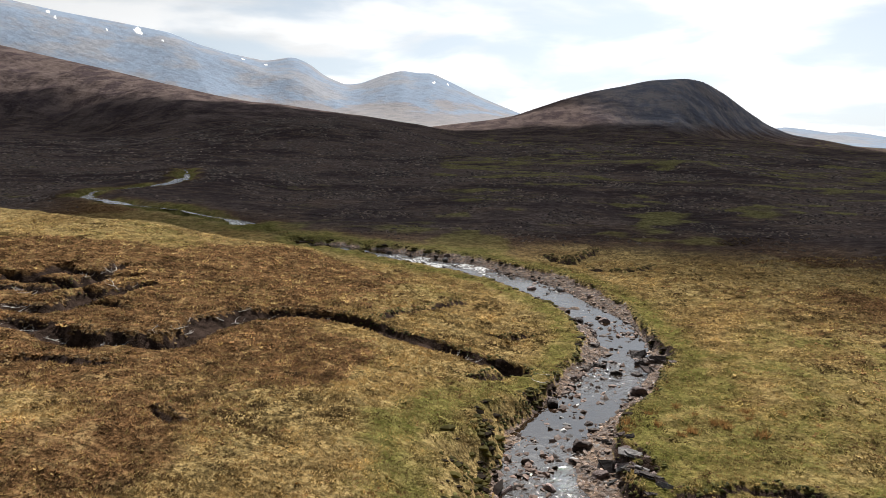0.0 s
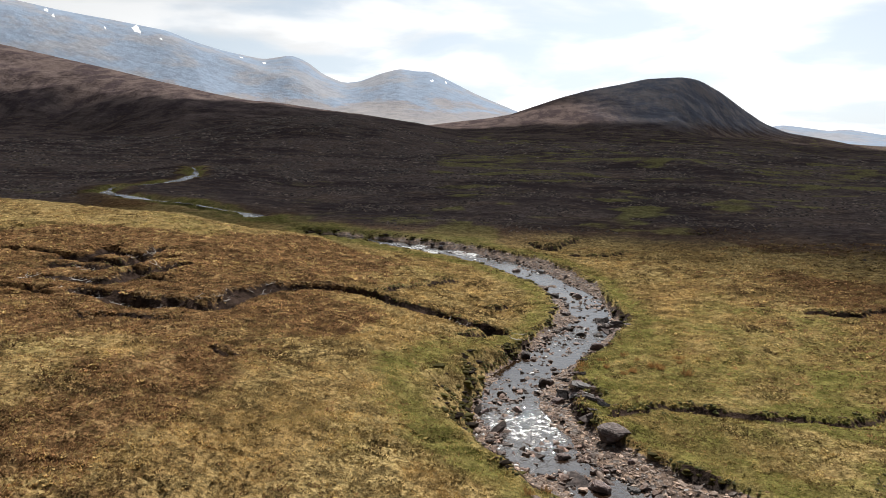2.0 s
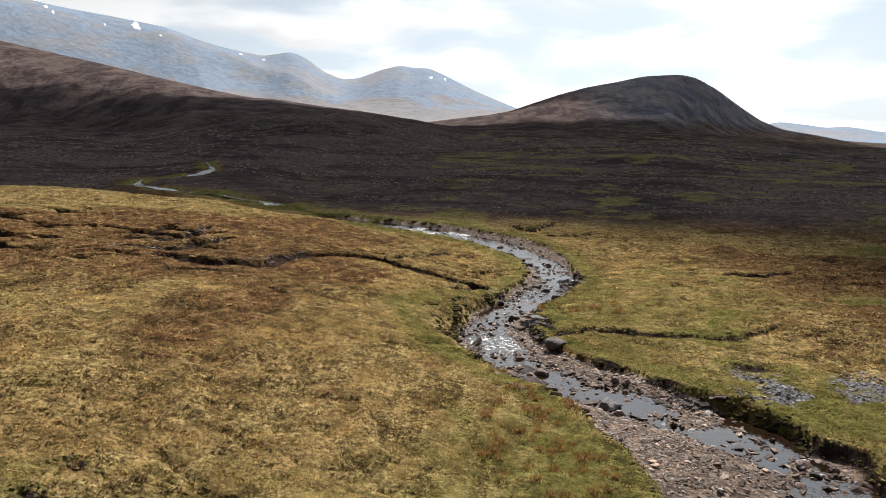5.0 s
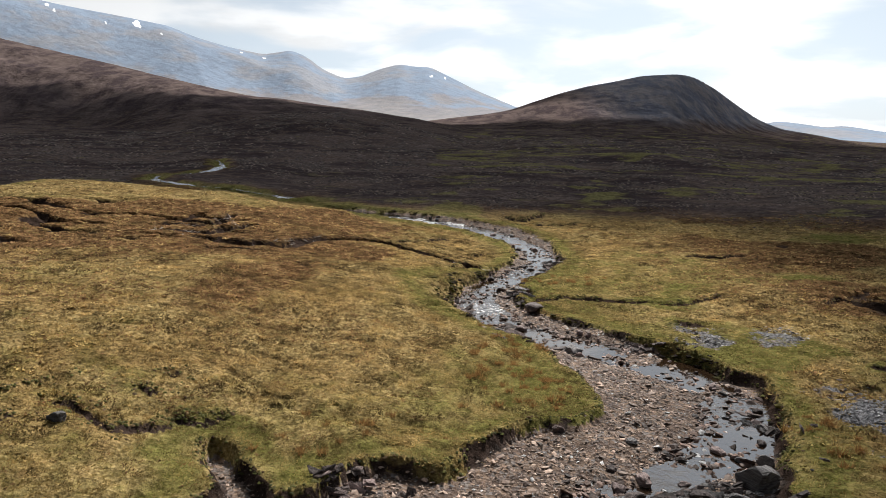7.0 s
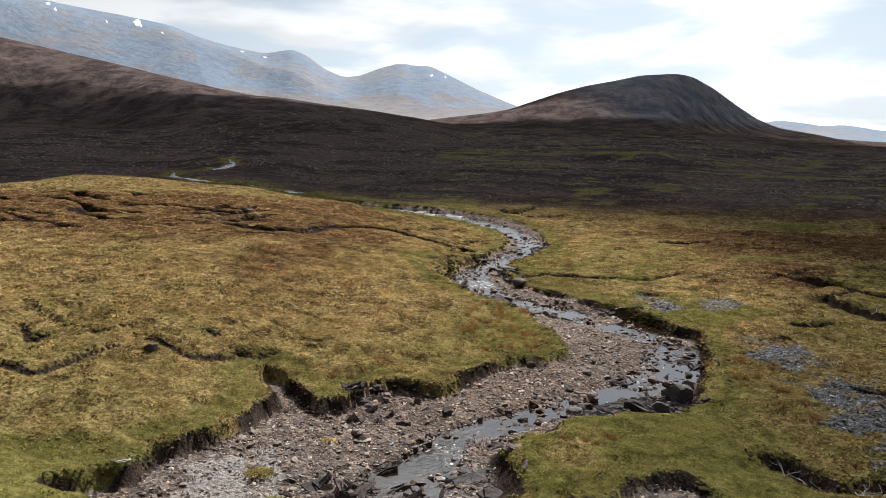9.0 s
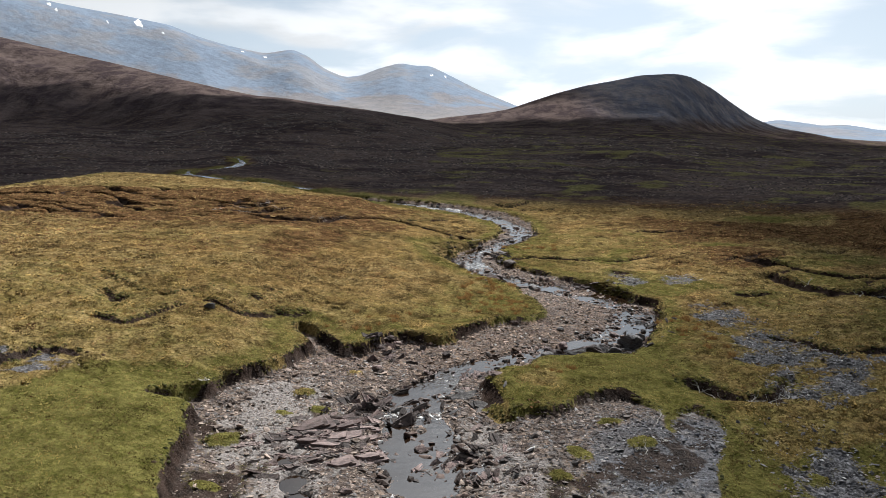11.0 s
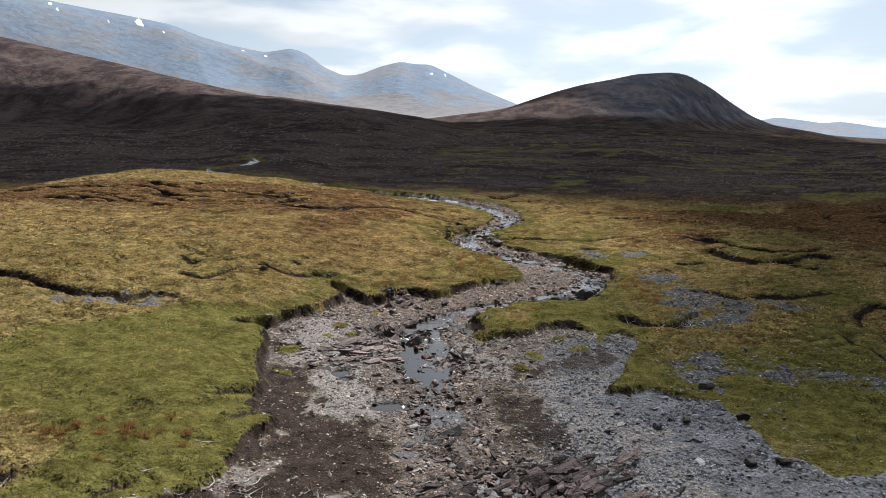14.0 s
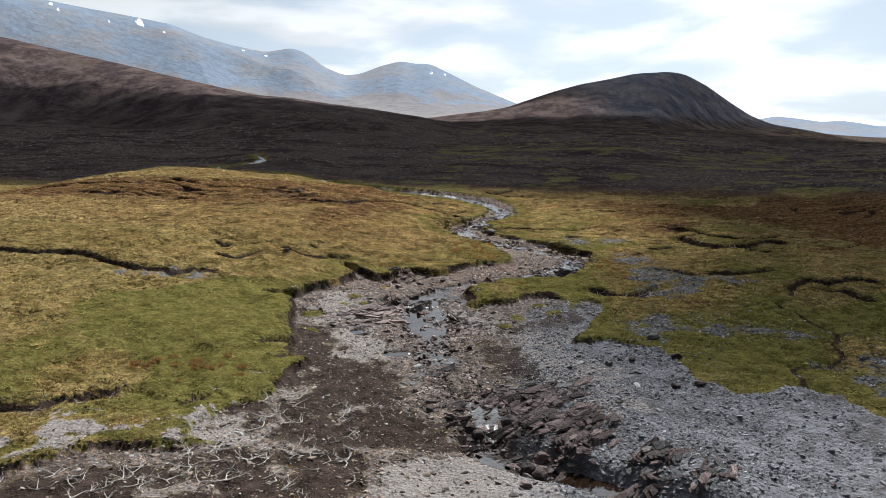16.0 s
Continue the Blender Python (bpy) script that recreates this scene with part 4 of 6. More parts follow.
def cloud_material():
    m, k, b = material("cloud_vapour")
    at = k.add("ShaderNodeVertexColor")
    at.layer_name = "thick"
    co = k.add("ShaderNodeTexCoord").outputs["Object"]
    n = k.noise(0.02, 5.0, 0.6, co)
    dense = k.ramp(k.math("MULTIPLY", at.outputs["Color"], k.ramp(n, 0.3, 0.7, 0.85, 1.15)), 0.06, 0.6)
    tr = k.add("ShaderNodeBsdfTransparent")
    tl = k.add("ShaderNodeBsdfTranslucent")
    tl.inputs[0].default_value = (0.78, 0.78, 0.78, 1)
    df = k.add("ShaderNodeBsdfDiffuse")
    df.inputs[0].default_value = (0.9, 0.9, 0.9, 1)
    body = k.add("ShaderNodeMixShader")
    body.inputs[0].default_value = 0.15
    k.link(tl.outputs[0], body.inputs[1])
    k.link(df.outputs[0], body.inputs[2])
    mx = k.add("ShaderNodeMixShader")
    k.link(dense, mx.inputs[0])
    k.link(tr.outputs[0], mx.inputs[1])
    k.link(body.outputs[0], mx.inputs[2])
    out = [q for q in k.tree.nodes if q.bl_idname == "ShaderNodeOutputMaterial"][0]
    k.link(mx.outputs[0], out.inputs[0])
    return m


GROUND, WATER_MAT = ground_material(), water_material()
GRASS = tint_material("dry_and_green_grass", 0.75, 0.66, 0.12)
TUSSOCK = tint_material("tussock_turf", 0.9, 0.30, 0.2, 0.05)
HEATHER = tint_material("heather_twigs", 0.85, 0.60, 0.15)
OLD_HEATHER = tint_material("old_heather", 0.9, 0.05, 0.3)
STONES = tint_material("loose_stones", 0.6, 0.0, 0.5, 0.02)
RED_ROCK = rock_material("reddish_schist", (0.085, 0.060, 0.054), (0.36, 0.262, 0.235), (0.46, 0.41, 0.385), 9.0)
GREY_ROCK = rock_material("grey_schist", (0.055, 0.050, 0.048), (0.225, 0.205, 0.195), (0.36, 0.34, 0.31), 9.0)
DARK_ROCK = rock_material("wet_dark_schist", (0.028, 0.021, 0.019), (0.145, 0.108, 0.095), (0.25, 0.21, 0.19), 9.0)
WOOD, CLOUD = wood_material(), cloud_material()


# ---- mesh helpers ----
def mesh_from_arrays(name, verts, faces, mat, smooth_shade=False):
    """A mesh from arrays; faces is (n, 3) or (n, 4)."""
    me = bpy.data.meshes.new(name)
    verts, faces = np.asarray(verts, np.float32), np.asarray(faces, np.int32)
    n, size = faces.shape
    me.vertices.add(len(verts))
    me.vertices.foreach_set("co", verts.ravel())
    me.loops.add(n * size)
    me.loops.foreach_set("vertex_index", faces.ravel())
    me.polygons.add(n)
    me.polygons.foreach_set("loop_start", np.arange(0, n * size, size, dtype=np.int32))
    me.polygons.foreach_set("loop_total", np.full(n, size, np.int32))
    me.polygons.foreach_set("use_smooth", np.full(n, smooth_shade))
    me.update(calc_edges=True)
    me.materials.append(mat)
    return me


def colour_layer(me, name, rgb):
    layer = me.color_attributes.new(name, "FLOAT_COLOR", "POINT")
    data = np.ones((len(me.vertices), 4), np.float32)
    rgb = np.asarray(rgb)
    data[:, :3] = rgb if rgb.ndim == 2 else rgb[:, None]
    layer.data.foreach_set("color", data.ravel())


def grid_faces(rows, cols, wrap=False):
    i = np.arange(rows - 1)[:, None]
    j = np.arange(cols if wrap else cols - 1)[None, :]
    a, b_ = i * cols + j, i * cols + (j + 1) % cols
    return np.stack([a, b_, b_ + cols, a + cols], -1).reshape(-1, 4)


# ---- ground: one sheet to the horizon, rings about a point behind the walk ----
HUB = (0.0, -100.0)
SHEET = {}


def build_ground():
    rings = [1.0]
    while rings[-1] < 44:
        rings.append(rings[-1] + min(3.0, 0.3 + rings[-1] * 0.15))
    while rings[-1] < 158:
        rings.append(rings[-1] + 0.24)
    step = 0.25
    while rings[-1] < 5600:
        step = min(step * 1.06, rings[-1] * 0.0105)
        rings.append(rings[-1] + step)
    rings = np.array(rings)
    fan = np.arange(-36, 36.01, 0.122)
    rest = np.arange(38, 322, 4.0)
    az = np.radians(np.concatenate([fan, rest]))
    rr, aa = np.meshgrid(rings, az, indexing="ij")
    x, y = (HUB[0] + rr * np.sin(aa)).ravel(), (HUB[1] + rr * np.cos(aa)).ravel()
    z, c = ground(x, y)
    SHEET.update(rings=rings, az=np.radians(fan), z=z.reshape(rr.shape)[:, :len(fan)], cover={q: a.reshape(rr.shape)[:, :len(fan)] for q, a in c.items()})
    me = mesh_from_arrays("ground", np.stack([x, y, z], -1), grid_faces(len(rings), len(az), True)[:, ::-1], GROUND, True)
    colour_layer(me, "cover_a", np.stack([c["bed"], c["peat"], c["green"]], -1))
    colour_layer(me, "cover_b", np.stack([c["heather"], c["grey"], c["silt"]], -1))
    colour_layer(me, "cover_c", np.stack([c["rock"], c["snow"], c["moor"]], -1))
    return tagged(new("ground", me), "open moorland of dry grass, heather and peat rising to hills", "ground", kind="structure")


build_ground()


def on_sheet(x, y):
    """Height and cover of the built sheet at places in front of the hub."""
    r, a = np.hypot(x - HUB[0], y - HUB[1]), np.arctan2(x - HUB[0], y - HUB[1])
    i = np.clip(np.searchsorted(SHEET["rings"], r) - 1, 0, len(SHEET["rings"]) - 2)
    j = np.clip(np.searchsorted(SHEET["az"], a) - 1, 0, len(SHEET["az"]) - 2)
    u = np.clip((r - SHEET["rings"][i]) / (SHEET["rings"][i + 1] - SHEET["rings"][i]), 0, 1)
    v = np.clip((a - SHEET["az"][j]) / (SHEET["az"][j + 1] - SHEET["az"][j]), 0, 1)

    def at(g):
        return (g[i, j] * (1 - v) + g[i, j + 1] * v) * (1 - u) + (g[i + 1, j] * (1 - v) + g[i + 1, j + 1] * v) * u
    return at(SHEET["z"]), {q: at(g) for q, g in SHEET["cover"].items()}


def build_water():
    p = np.array(STREAM)
    seg = np.hypot(*np.diff(p, axis=0).T)
    s = np.concatenate([[0], np.cumsum(seg)])
    run = np.arange(0, s[-1], 0.4)
    cx, cy = np.interp(run, s, p[:, 0]), np.interp(run, s, p[:, 1])
    for _ in range(14):
        cx[1:-1], cy[1:-1] = (cx[:-2] + 2 * cx[1:-1] + cx[2:]) / 4, (cy[:-2] + 2 * cy[1:-1] + cy[2:]) / 4
    tx, ty = np.gradient(cx), np.gradient(cy)
    n = np.hypot(tx, ty)
    tx, ty = tx / n, ty / n
    across = np.linspace(-1, 1, 13)
    half = np.interp(cy, [-60, -42, -36, -30, -15, -11, -6, 0, 60, 78, 120], [2.0, 1.8, 2.2, 3.2, 3.0, 1.6, 1.7, 3.4, 2.8, 1.3, 0.9])
    half = half * (1 + 0.75 * fbm(cx, cy, 6, 2, 73) * smooth(cy, 72, 80))
    half = half * np.interp(cy, [72, 75, 77, 87, 91, 103, 107, 113, 116, 124, 128, 150, 170], [1, 0.6, 1.25, 1.25, 0.22, 0.22, 1.5, 1.5, 0.25, 0.25, 1.1, 1.1, 0.2])
    sway = fbm(run, 0 * run, 7, 2, 74) * 0.5 * smooth(cy, 80, 90)
    cx, cy = cx + sway * ty, cy - sway * tx
    x = cx[:, None] + ty[:, None] * across * half[:, None]
    y = cy[:, None] - tx[:, None] * across * half[:, None]
    z = stream_level(cy)[:, None] + 0 * x + 0.03 * smooth(cy, 76, 82)[:, None]
    slope = -np.gradient(stream_level(cy)) / 0.4
    foam = np.clip(np.abs(slope)[:, None] * 9 + 0.20 * fbm(x, y, 3, 2, 71) + 0.1, 0, 0.85)
    rapid = np.exp(-((cy - 23) / 4) ** 2) + 0.8 * np.exp(-((cy - 38) / 4) ** 2) + np.exp(-((cy + 9.5) / 1.6) ** 2) + 1.6 * np.exp(-((cy + 38.8) / 1.3) ** 2) + 0.5 * np.exp(-((cy - 3) / 2) ** 2) + 1.1 * np.exp(-((cy + 14.6) / 0.8) ** 2) + 0.6 * np.exp(-((cy + 27.5) / 2.5) ** 2)
    # beyond y 58, foam patches paint in sky glints along with riffles
    foam = np.clip(foam * 0.35 + 0.5 * rapid[:, None] + (0.55 * smooth(cy, 58, 64))[:, None] * smooth(fbm(x, y, 3.5, 3, 75), -0.1, 0.5), 0, 1)
    z = z + fbm(x, y, 0.9, 2, 72) * 0.03 * foam
    me = mesh_from_arrays("stream_water", np.stack([x, y, z], -1).reshape(-1, 3), grid_faces(len(run), 13), WATER_MAT, True)
    colour_layer(me, "foam", foam.ravel())
    tagged(new("stream_water", me), "shallow peat-brown stream water with small white riffles", "water", kind="structure")


build_water()


def build_pools():
    for px, py, rx, ry in POOLS:
        bm = bmesh.new()
        z = float(floor_level(np.array([py]))[0]) + 0.10
        bm.faces.new([bm.verts.new((px + math.cos(a) * rx * 1.3, py + math.sin(a) * ry * 1.3, z)) for a in np.linspace(0, 2 * math.pi, 24, endpoint=False)])
        me = bpy.data.meshes.new("rock_pool")
        bm.to_mesh(me)
        bm.free()
        me.materials.append(WATER_MAT)
        colour_layer(me, "foam", np.zeros(len(me.vertices)))
        tagged(new("rock_pool", me), "small still pool in the rocky bed", "water", kind="structure")


build_pools()


# ---- clouds that shade the moor, high above the view ----
def build_cloud(outline, high, soft, label, dense=0.9):
    """A flat-bottomed cloud whose shadow falls on the outline given on the ground."""
    p = np.array(outline, float)
    shift = np.array((SUN_DIR.x, SUN_DIR.y)) / SUN_DIR.z * high
    cell = max(6.0, (p[:, 0].max() - p[:, 0].min()) / 110)
    gx = np.arange(p[:, 0].min() - 2 * soft, p[:, 0].max() + 2 * soft, cell)
    gy = np.arange(p[:, 1].min() - 2 * soft, p[:, 1].max() + 2 * soft, cell)
    x, y = np.meshgrid(gx, gy)
    shape = x.shape
    x, y = x.ravel(), y.ravel()
    d = region(x, y, outline) + fbm(x, y, soft * 5, 4, 81) * soft * 0.6
    thick = np.clip((d + soft * 0.5) / soft, 0, 1)
    top = high + 8 + np.sqrt(np.clip(d, 0, 200)) * 5 + fbm(x, y, 60, 4, 82) * 14 * thick
    low = high - 6 * thick + fbm(x, y, 40, 3, 83) * 4 * thick
    top = np.maximum(top, low + 1)
    n = len(x)
    keep = (d > -soft * 0.6).reshape(shape)
    f = grid_faces(*shape)
    ok = keep.ravel()[f].all(1)
    f = f[ok]
    verts = np.concatenate([np.stack([x + shift[0], y + shift[1], top], -1), np.stack([x + shift[0], y + shift[1], low], -1)])
    me = mesh_from_arrays("cloud", verts, np.concatenate([f, f[:, ::-1] + n]), CLOUD, True)
    colour_layer(me, "thick", np.concatenate([thick, thick]) * dense)
    tagged(new("cloud", me), label, "cloud", kind="structure")


build_cloud([(-420, 90), (-70, 78), (-30, 80), (0, 74), (12, 65), (17, 58), (23, 50), (27, 41), (30, 32), (31, 24), (33, 11), (80, 2), (200, 0), (700, 150), (900, 560), (760, 900), (640, 1000), (449, 1000), (281, 848), (218, 850), (181, 837),
             (141, 836), (105, 884), (78, 900), (6, 915), (-60, 800), (-144, 710), (-166, 704), (-210, 723), (-249, 727), (-265, 671), (-308, 691), (-383, 748), (-454, 780), (-540, 787), (-720, 700), (-700, 300)], 1500, 14, "broad grey cumulus drifting over the moor")
build_cloud([(222, 866), (195, 890), (184, 937), (161, 985), (127, 1035), (95, 1084), (50, 1160), (100, 1500), (500, 1700), (800, 1400), (640, 1010), (449, 1010), (285, 860)], 1560, 24, "grey cumulus over the round hill", 0.36)
# unseen thin cloud, its edges set by how dark the ground should be
build_cloud([(60, 16), (36, 10), (23, 5), (11, 2), (6, -6), (7, -12), (14, -16), (20, -22), (32, -30), (40, -60), (50, -110), (150, -100), (170, 0), (100, 12)], 1500, 7, "thin cloud out of view, added to shade the ground beside the stream", 0.47)
# unseen cloud outlined to darken one patch of the far range
build_cloud([(-2000, 2700), (-1700, 2760), (-1379, 2900), (-1205, 3004), (-1113, 3313), (-1291, 3420), (-1440, 3430), (-1589, 3174), (-1794, 3020), (-2000, 2900)], 1600, 45, "thin cloud out of view, added to darken part of the far range", 0.13)


# ---- loose stones, as one spread ----
def ico():
    bm = bmesh.new()
    bmesh.ops.create_icosphere(bm, subdivisions=1, radius=1.0)
    v = np.array([q.co[:] for q in bm.verts])
    f = np.array([[q.index for q in t.verts] for t in bm.faces])
    bm.free()
    return v, f


def scatter(rng, n, x0, x1, y0, y1, weight):
    """n places in a box, drawn with the weight that a function of x, y, z, cover gives."""
    xs, ys, zs, cs = [], [], [], []
    got = 0
    for _ in range(40):
        x, y = rng.uniform(x0, x1, n), rng.uniform(y0, y1, n)
        z, c = on_sheet(x, y)
        ok = rng.uniform(0, 1, n) < weight(x, y, z, c)
        xs.append(x[ok]), ys.append(y[ok]), zs.append(z[ok]), cs.append({q: a[ok] for q, a in c.items()})
        got += ok.sum()
        if got >= n:
            break
    c = {q: np.concatenate([d[q] for d in cs])[:n] for q in cs[0]}
    return np.concatenate(xs)[:n], np.concatenate(ys)[:n], np.concatenate(zs)[:n], c


def seen_distance(x, y):
    """How near the walk passes while the place is in view."""
    back = np.clip(np.minimum(0, y - np.maximum(17, np.abs(x) / 0.56)), -73, 0)
    return np.sqrt(x * x + (y - back) ** 2 + 130)


def build_stones(name, n, seed, size, flat, tints, weight, box, label, afloat=None):
    rng = np.random.default_rng(seed)
    x, y, z, c = scatter(rng, n, *box, weight)
    n = len(x)
    if afloat is not None:
        z = np.maximum(z, stream_level(y) + afloat)
    base, f = ico()
    if size[1] < 0.2:
        base, f = np.array([[1, 0, 0], [0, 1, 0], [-1, 0, 0], [0, -1, 0], [0, 0, 1], [0, 0, -0.6]], float), np.array(
            [[0, 1, 4], [1, 2, 4], [2, 3, 4], [3, 0, 4], [1, 0, 5], [2, 1, 5], [3, 2, 5], [0, 3, 5]])
        base[:4] += np.array([[0.1, 0.2, 0.3], [-0.15, 0, 0.1], [0, -0.2, 0.25], [0.1, 0.1, 0.05]])
    m = len(base)
    s = size[0] * (size[1] / size[0]) ** (rng.uniform(0, 1, n) ** 2.2)
    dims = np.stack([s * rng.uniform(0.8, 1.5, n), s * rng.uniform(0.6, 1.0, n), s * flat * rng.uniform(0.5, 1.3, n)], -1)
    v = base[None] * (1 + rng.uniform(-0.28, 0.28, (n, m, 1))) * dims[:, None]
    tilt = rng.normal(0, 0.28, (n, 2))
    v[..., 2] += v[..., 0] * tilt[:, :1] + v[..., 1] * tilt[:, 1:]
    a = rng.uniform(0, 2 * math.pi, n)
    ca, sa = np.cos(a)[:, None], np.sin(a)[:, None]
    px, py = v[..., 0] * ca - v[..., 1] * sa, v[..., 0] * sa + v[..., 1] * ca
    v = np.stack([px + x[:, None], py + y[:, None], v[..., 2] + (z + dims[:, 2] * 0.25)[:, None]], -1)
    faces = (f[None] + (np.arange(n) * m)[:, None, None]).reshape(-1, 3)
    me = mesh_from_arrays(name, v.reshape(-1, 3), faces, STONES)
    lo, hi, other = (np.array(t) for t in tints)
    t = rng.uniform(0, 1, (n, 1))
    rgb = lo + (hi - lo) * t
    rgb = rgb * (1 + smooth(y, -13, -5)[:, None] * np.array((0.05, -0.03, -0.09)))
    share = np.clip(np.maximum(c["grey"], 0.0), 0, 1)[:, None]
    rgb = rgb * (1 - share) + (other * (0.55 + 0.8 * t)) * share
    rgb = np.where(rng.uniform(0, 1, (n, 1)) < 0.05, np.array((0.55, 0.53, 0.51)), rgb)
    colour_layer(me, "tint", np.repeat(rgb, m, 0))
    tagged(new(name, me), label, "stones", kind="stuff")


def still_water(x, y):
    return np.max([np.exp(-(((x - px) / rx) ** 2 + ((y - py) / ry) ** 2) ** 2) for px, py, rx, ry in STILLS], 0)


def bed_weight(x, y, z, c):
    return np.clip((1 - 0.85 * smooth(region(x, y, SAND[0]), -0.3, 0.4)) * (1 - 0.8 * c["grey"] * (1 - smooth(fbm(x, y, 4.0, 3, 99), -0.25, 0.3))) * np.maximum(c["bed"], c["grey"]) * (z > stream_level(y) - 0.14) * (24 / seen_distance(x, y)) ** 1.6 * (1 - 0.5 * c["silt"] ** 2), 0, 1)


build_stones("cobbles", 56000, 3, (0.03, 0.12), 0.42, ((0.075, 0.055, 0.048), (0.56, 0.435, 0.35), (0.28, 0.275, 0.285)), bed_weight, (-17, 30, -52, 62),
             "broken reddish and grey flagstone cobbles lying in the stream bed")
build_stones("bed_stones", 3000, 4, (0.08, 0.22), 0.42, ((0.06, 0.045, 0.039), (0.50, 0.385, 0.31), (0.26, 0.255, 0.26)),
             lambda x, y, z, c: np.clip(c["bed"] * (z > stream_level(y) - 0.3) * (24 / seen_distance(x, y)) * (1 - 0.7 * c["silt"]) * (1 - 0.5 * c["grey"]) * (1 - c["peat"]), 0, 1),
             (-13, 22, -50, 66), "angular flat stones along the stream")
build_stones("stream_stones", 6500, 6, (0.07, 0.26), 0.5, ((0.05, 0.036, 0.03), (0.26, 0.18, 0.145), (0.2, 0.19, 0.19)),
             lambda x, y, z, c: np.clip(c["bed"] * (z < stream_level(y) + 0.05) * (26 / seen_distance(x, y)) * smooth(fbm(x, y, 2.4, 2, 97), -0.5, 0.5) * (1 - 0.93 * still_water(x, y)), 0, 1),
             (-5, 18, -45, 66), "wet stones breaking the surface of the stream", -0.09)

build_stones("shingle", 16000, 9, (0.03, 0.12), 0.55, ((0.09, 0.075, 0.07), (0.40, 0.35, 0.33), (0.30, 0.302, 0.33)),
             lambda x, y, z, c: np.clip((0.15 + 0.85 * smooth(fbm(x, y, 4.0, 3, 99), -0.25, 0.3)) * c["bed"] * np.maximum(c["grey"], 0.12) * (24 / seen_distance(x, y)) ** 1.5, 0, 1), (-4, 30, -50, -14), "loose grey and brown shingle on the dry plain")
build_stones("scree", 6000, 8, (0.05, 0.15), 0.5, ((0.08, 0.07, 0.066), (0.36, 0.335, 0.33), (0.235, 0.225, 0.23)),
             lambda x, y, z, c: np.clip((c["grey"] + 0.07 * (x > 12) * (y < -17) * smooth(fbm(x, y, 3, 3, 96), -0.1, 0.4)) * (1 - c["bed"]) * (26 / seen_distance(x, y)), 0, 1), (12, 30, -40, 18), "dark grey stones scattered on the turf")


# ---- boulders: things of their own ----
def boulder_mesh(name, seed, mat, sharp=0.3, layers=0):
    rng = random.Random(seed)
    bm = bmesh.new()
    bmesh.ops.create_icosphere(bm, subdivisions=3, radius=1.0)
    cuts = [(Vector((rng.gauss(0, 1), rng.gauss(0, 1), rng.gauss(0, 0.7))).normalized(), rng.uniform(0.45, 0.85)) for _ in range(11)]
    off = Vector((seed * 3.7, seed * 1.3, 0))
    for v in bm.verts:
        p = v.co.copy()
        for n, d in cuts:
            over = p.dot(n) - d
            if over > 0:
                p -= n * over * 0.92
        p *= 1 + sharp * 0.55 * noise.fractal(p * 1.7 + off, 0.9, 2.1, 4)
        if layers:
            p.x += 0.05 * math.sin(p.z * layers + 2 * noise.noise(p * 2 + off))
        v.co = p
    me = bpy.data.meshes.new(name)
    bm.to_mesh(me)
    bm.free()
    me.materials.append(mat)
    return me


BOULDERS = [boulder_mesh("boulder", i, m, 0.3, q) for i, (m, q) in enumerate([(GREY_ROCK, 0), (RED_ROCK, 14), (DARK_ROCK, 0), (GREY_ROCK, 12), (RED_ROCK, 0), (DARK_ROCK, 16)])]


def height_at(x, y):
    return float(on_sheet(np.array([x]), np.array([y]))[0][0])


def place_boulder(kind, x, y, size, label, group, squash=0.65, turn=0.0, z=None):
    ob = new("boulder", BOULDERS[kind])
    h = size * squash
    base = (height_at(x, y) if z is None else z) + 0.3 * h
    ob.matrix_world = pose(x, y, base, random.uniform(-14, 14), random.uniform(-14, 14), turn or random.uniform(0, 360)) @ Matrix.Diagonal((size, size * random.uniform(0.65, 0.95), h, 1))
    tagged(ob, label, "boulder", group)


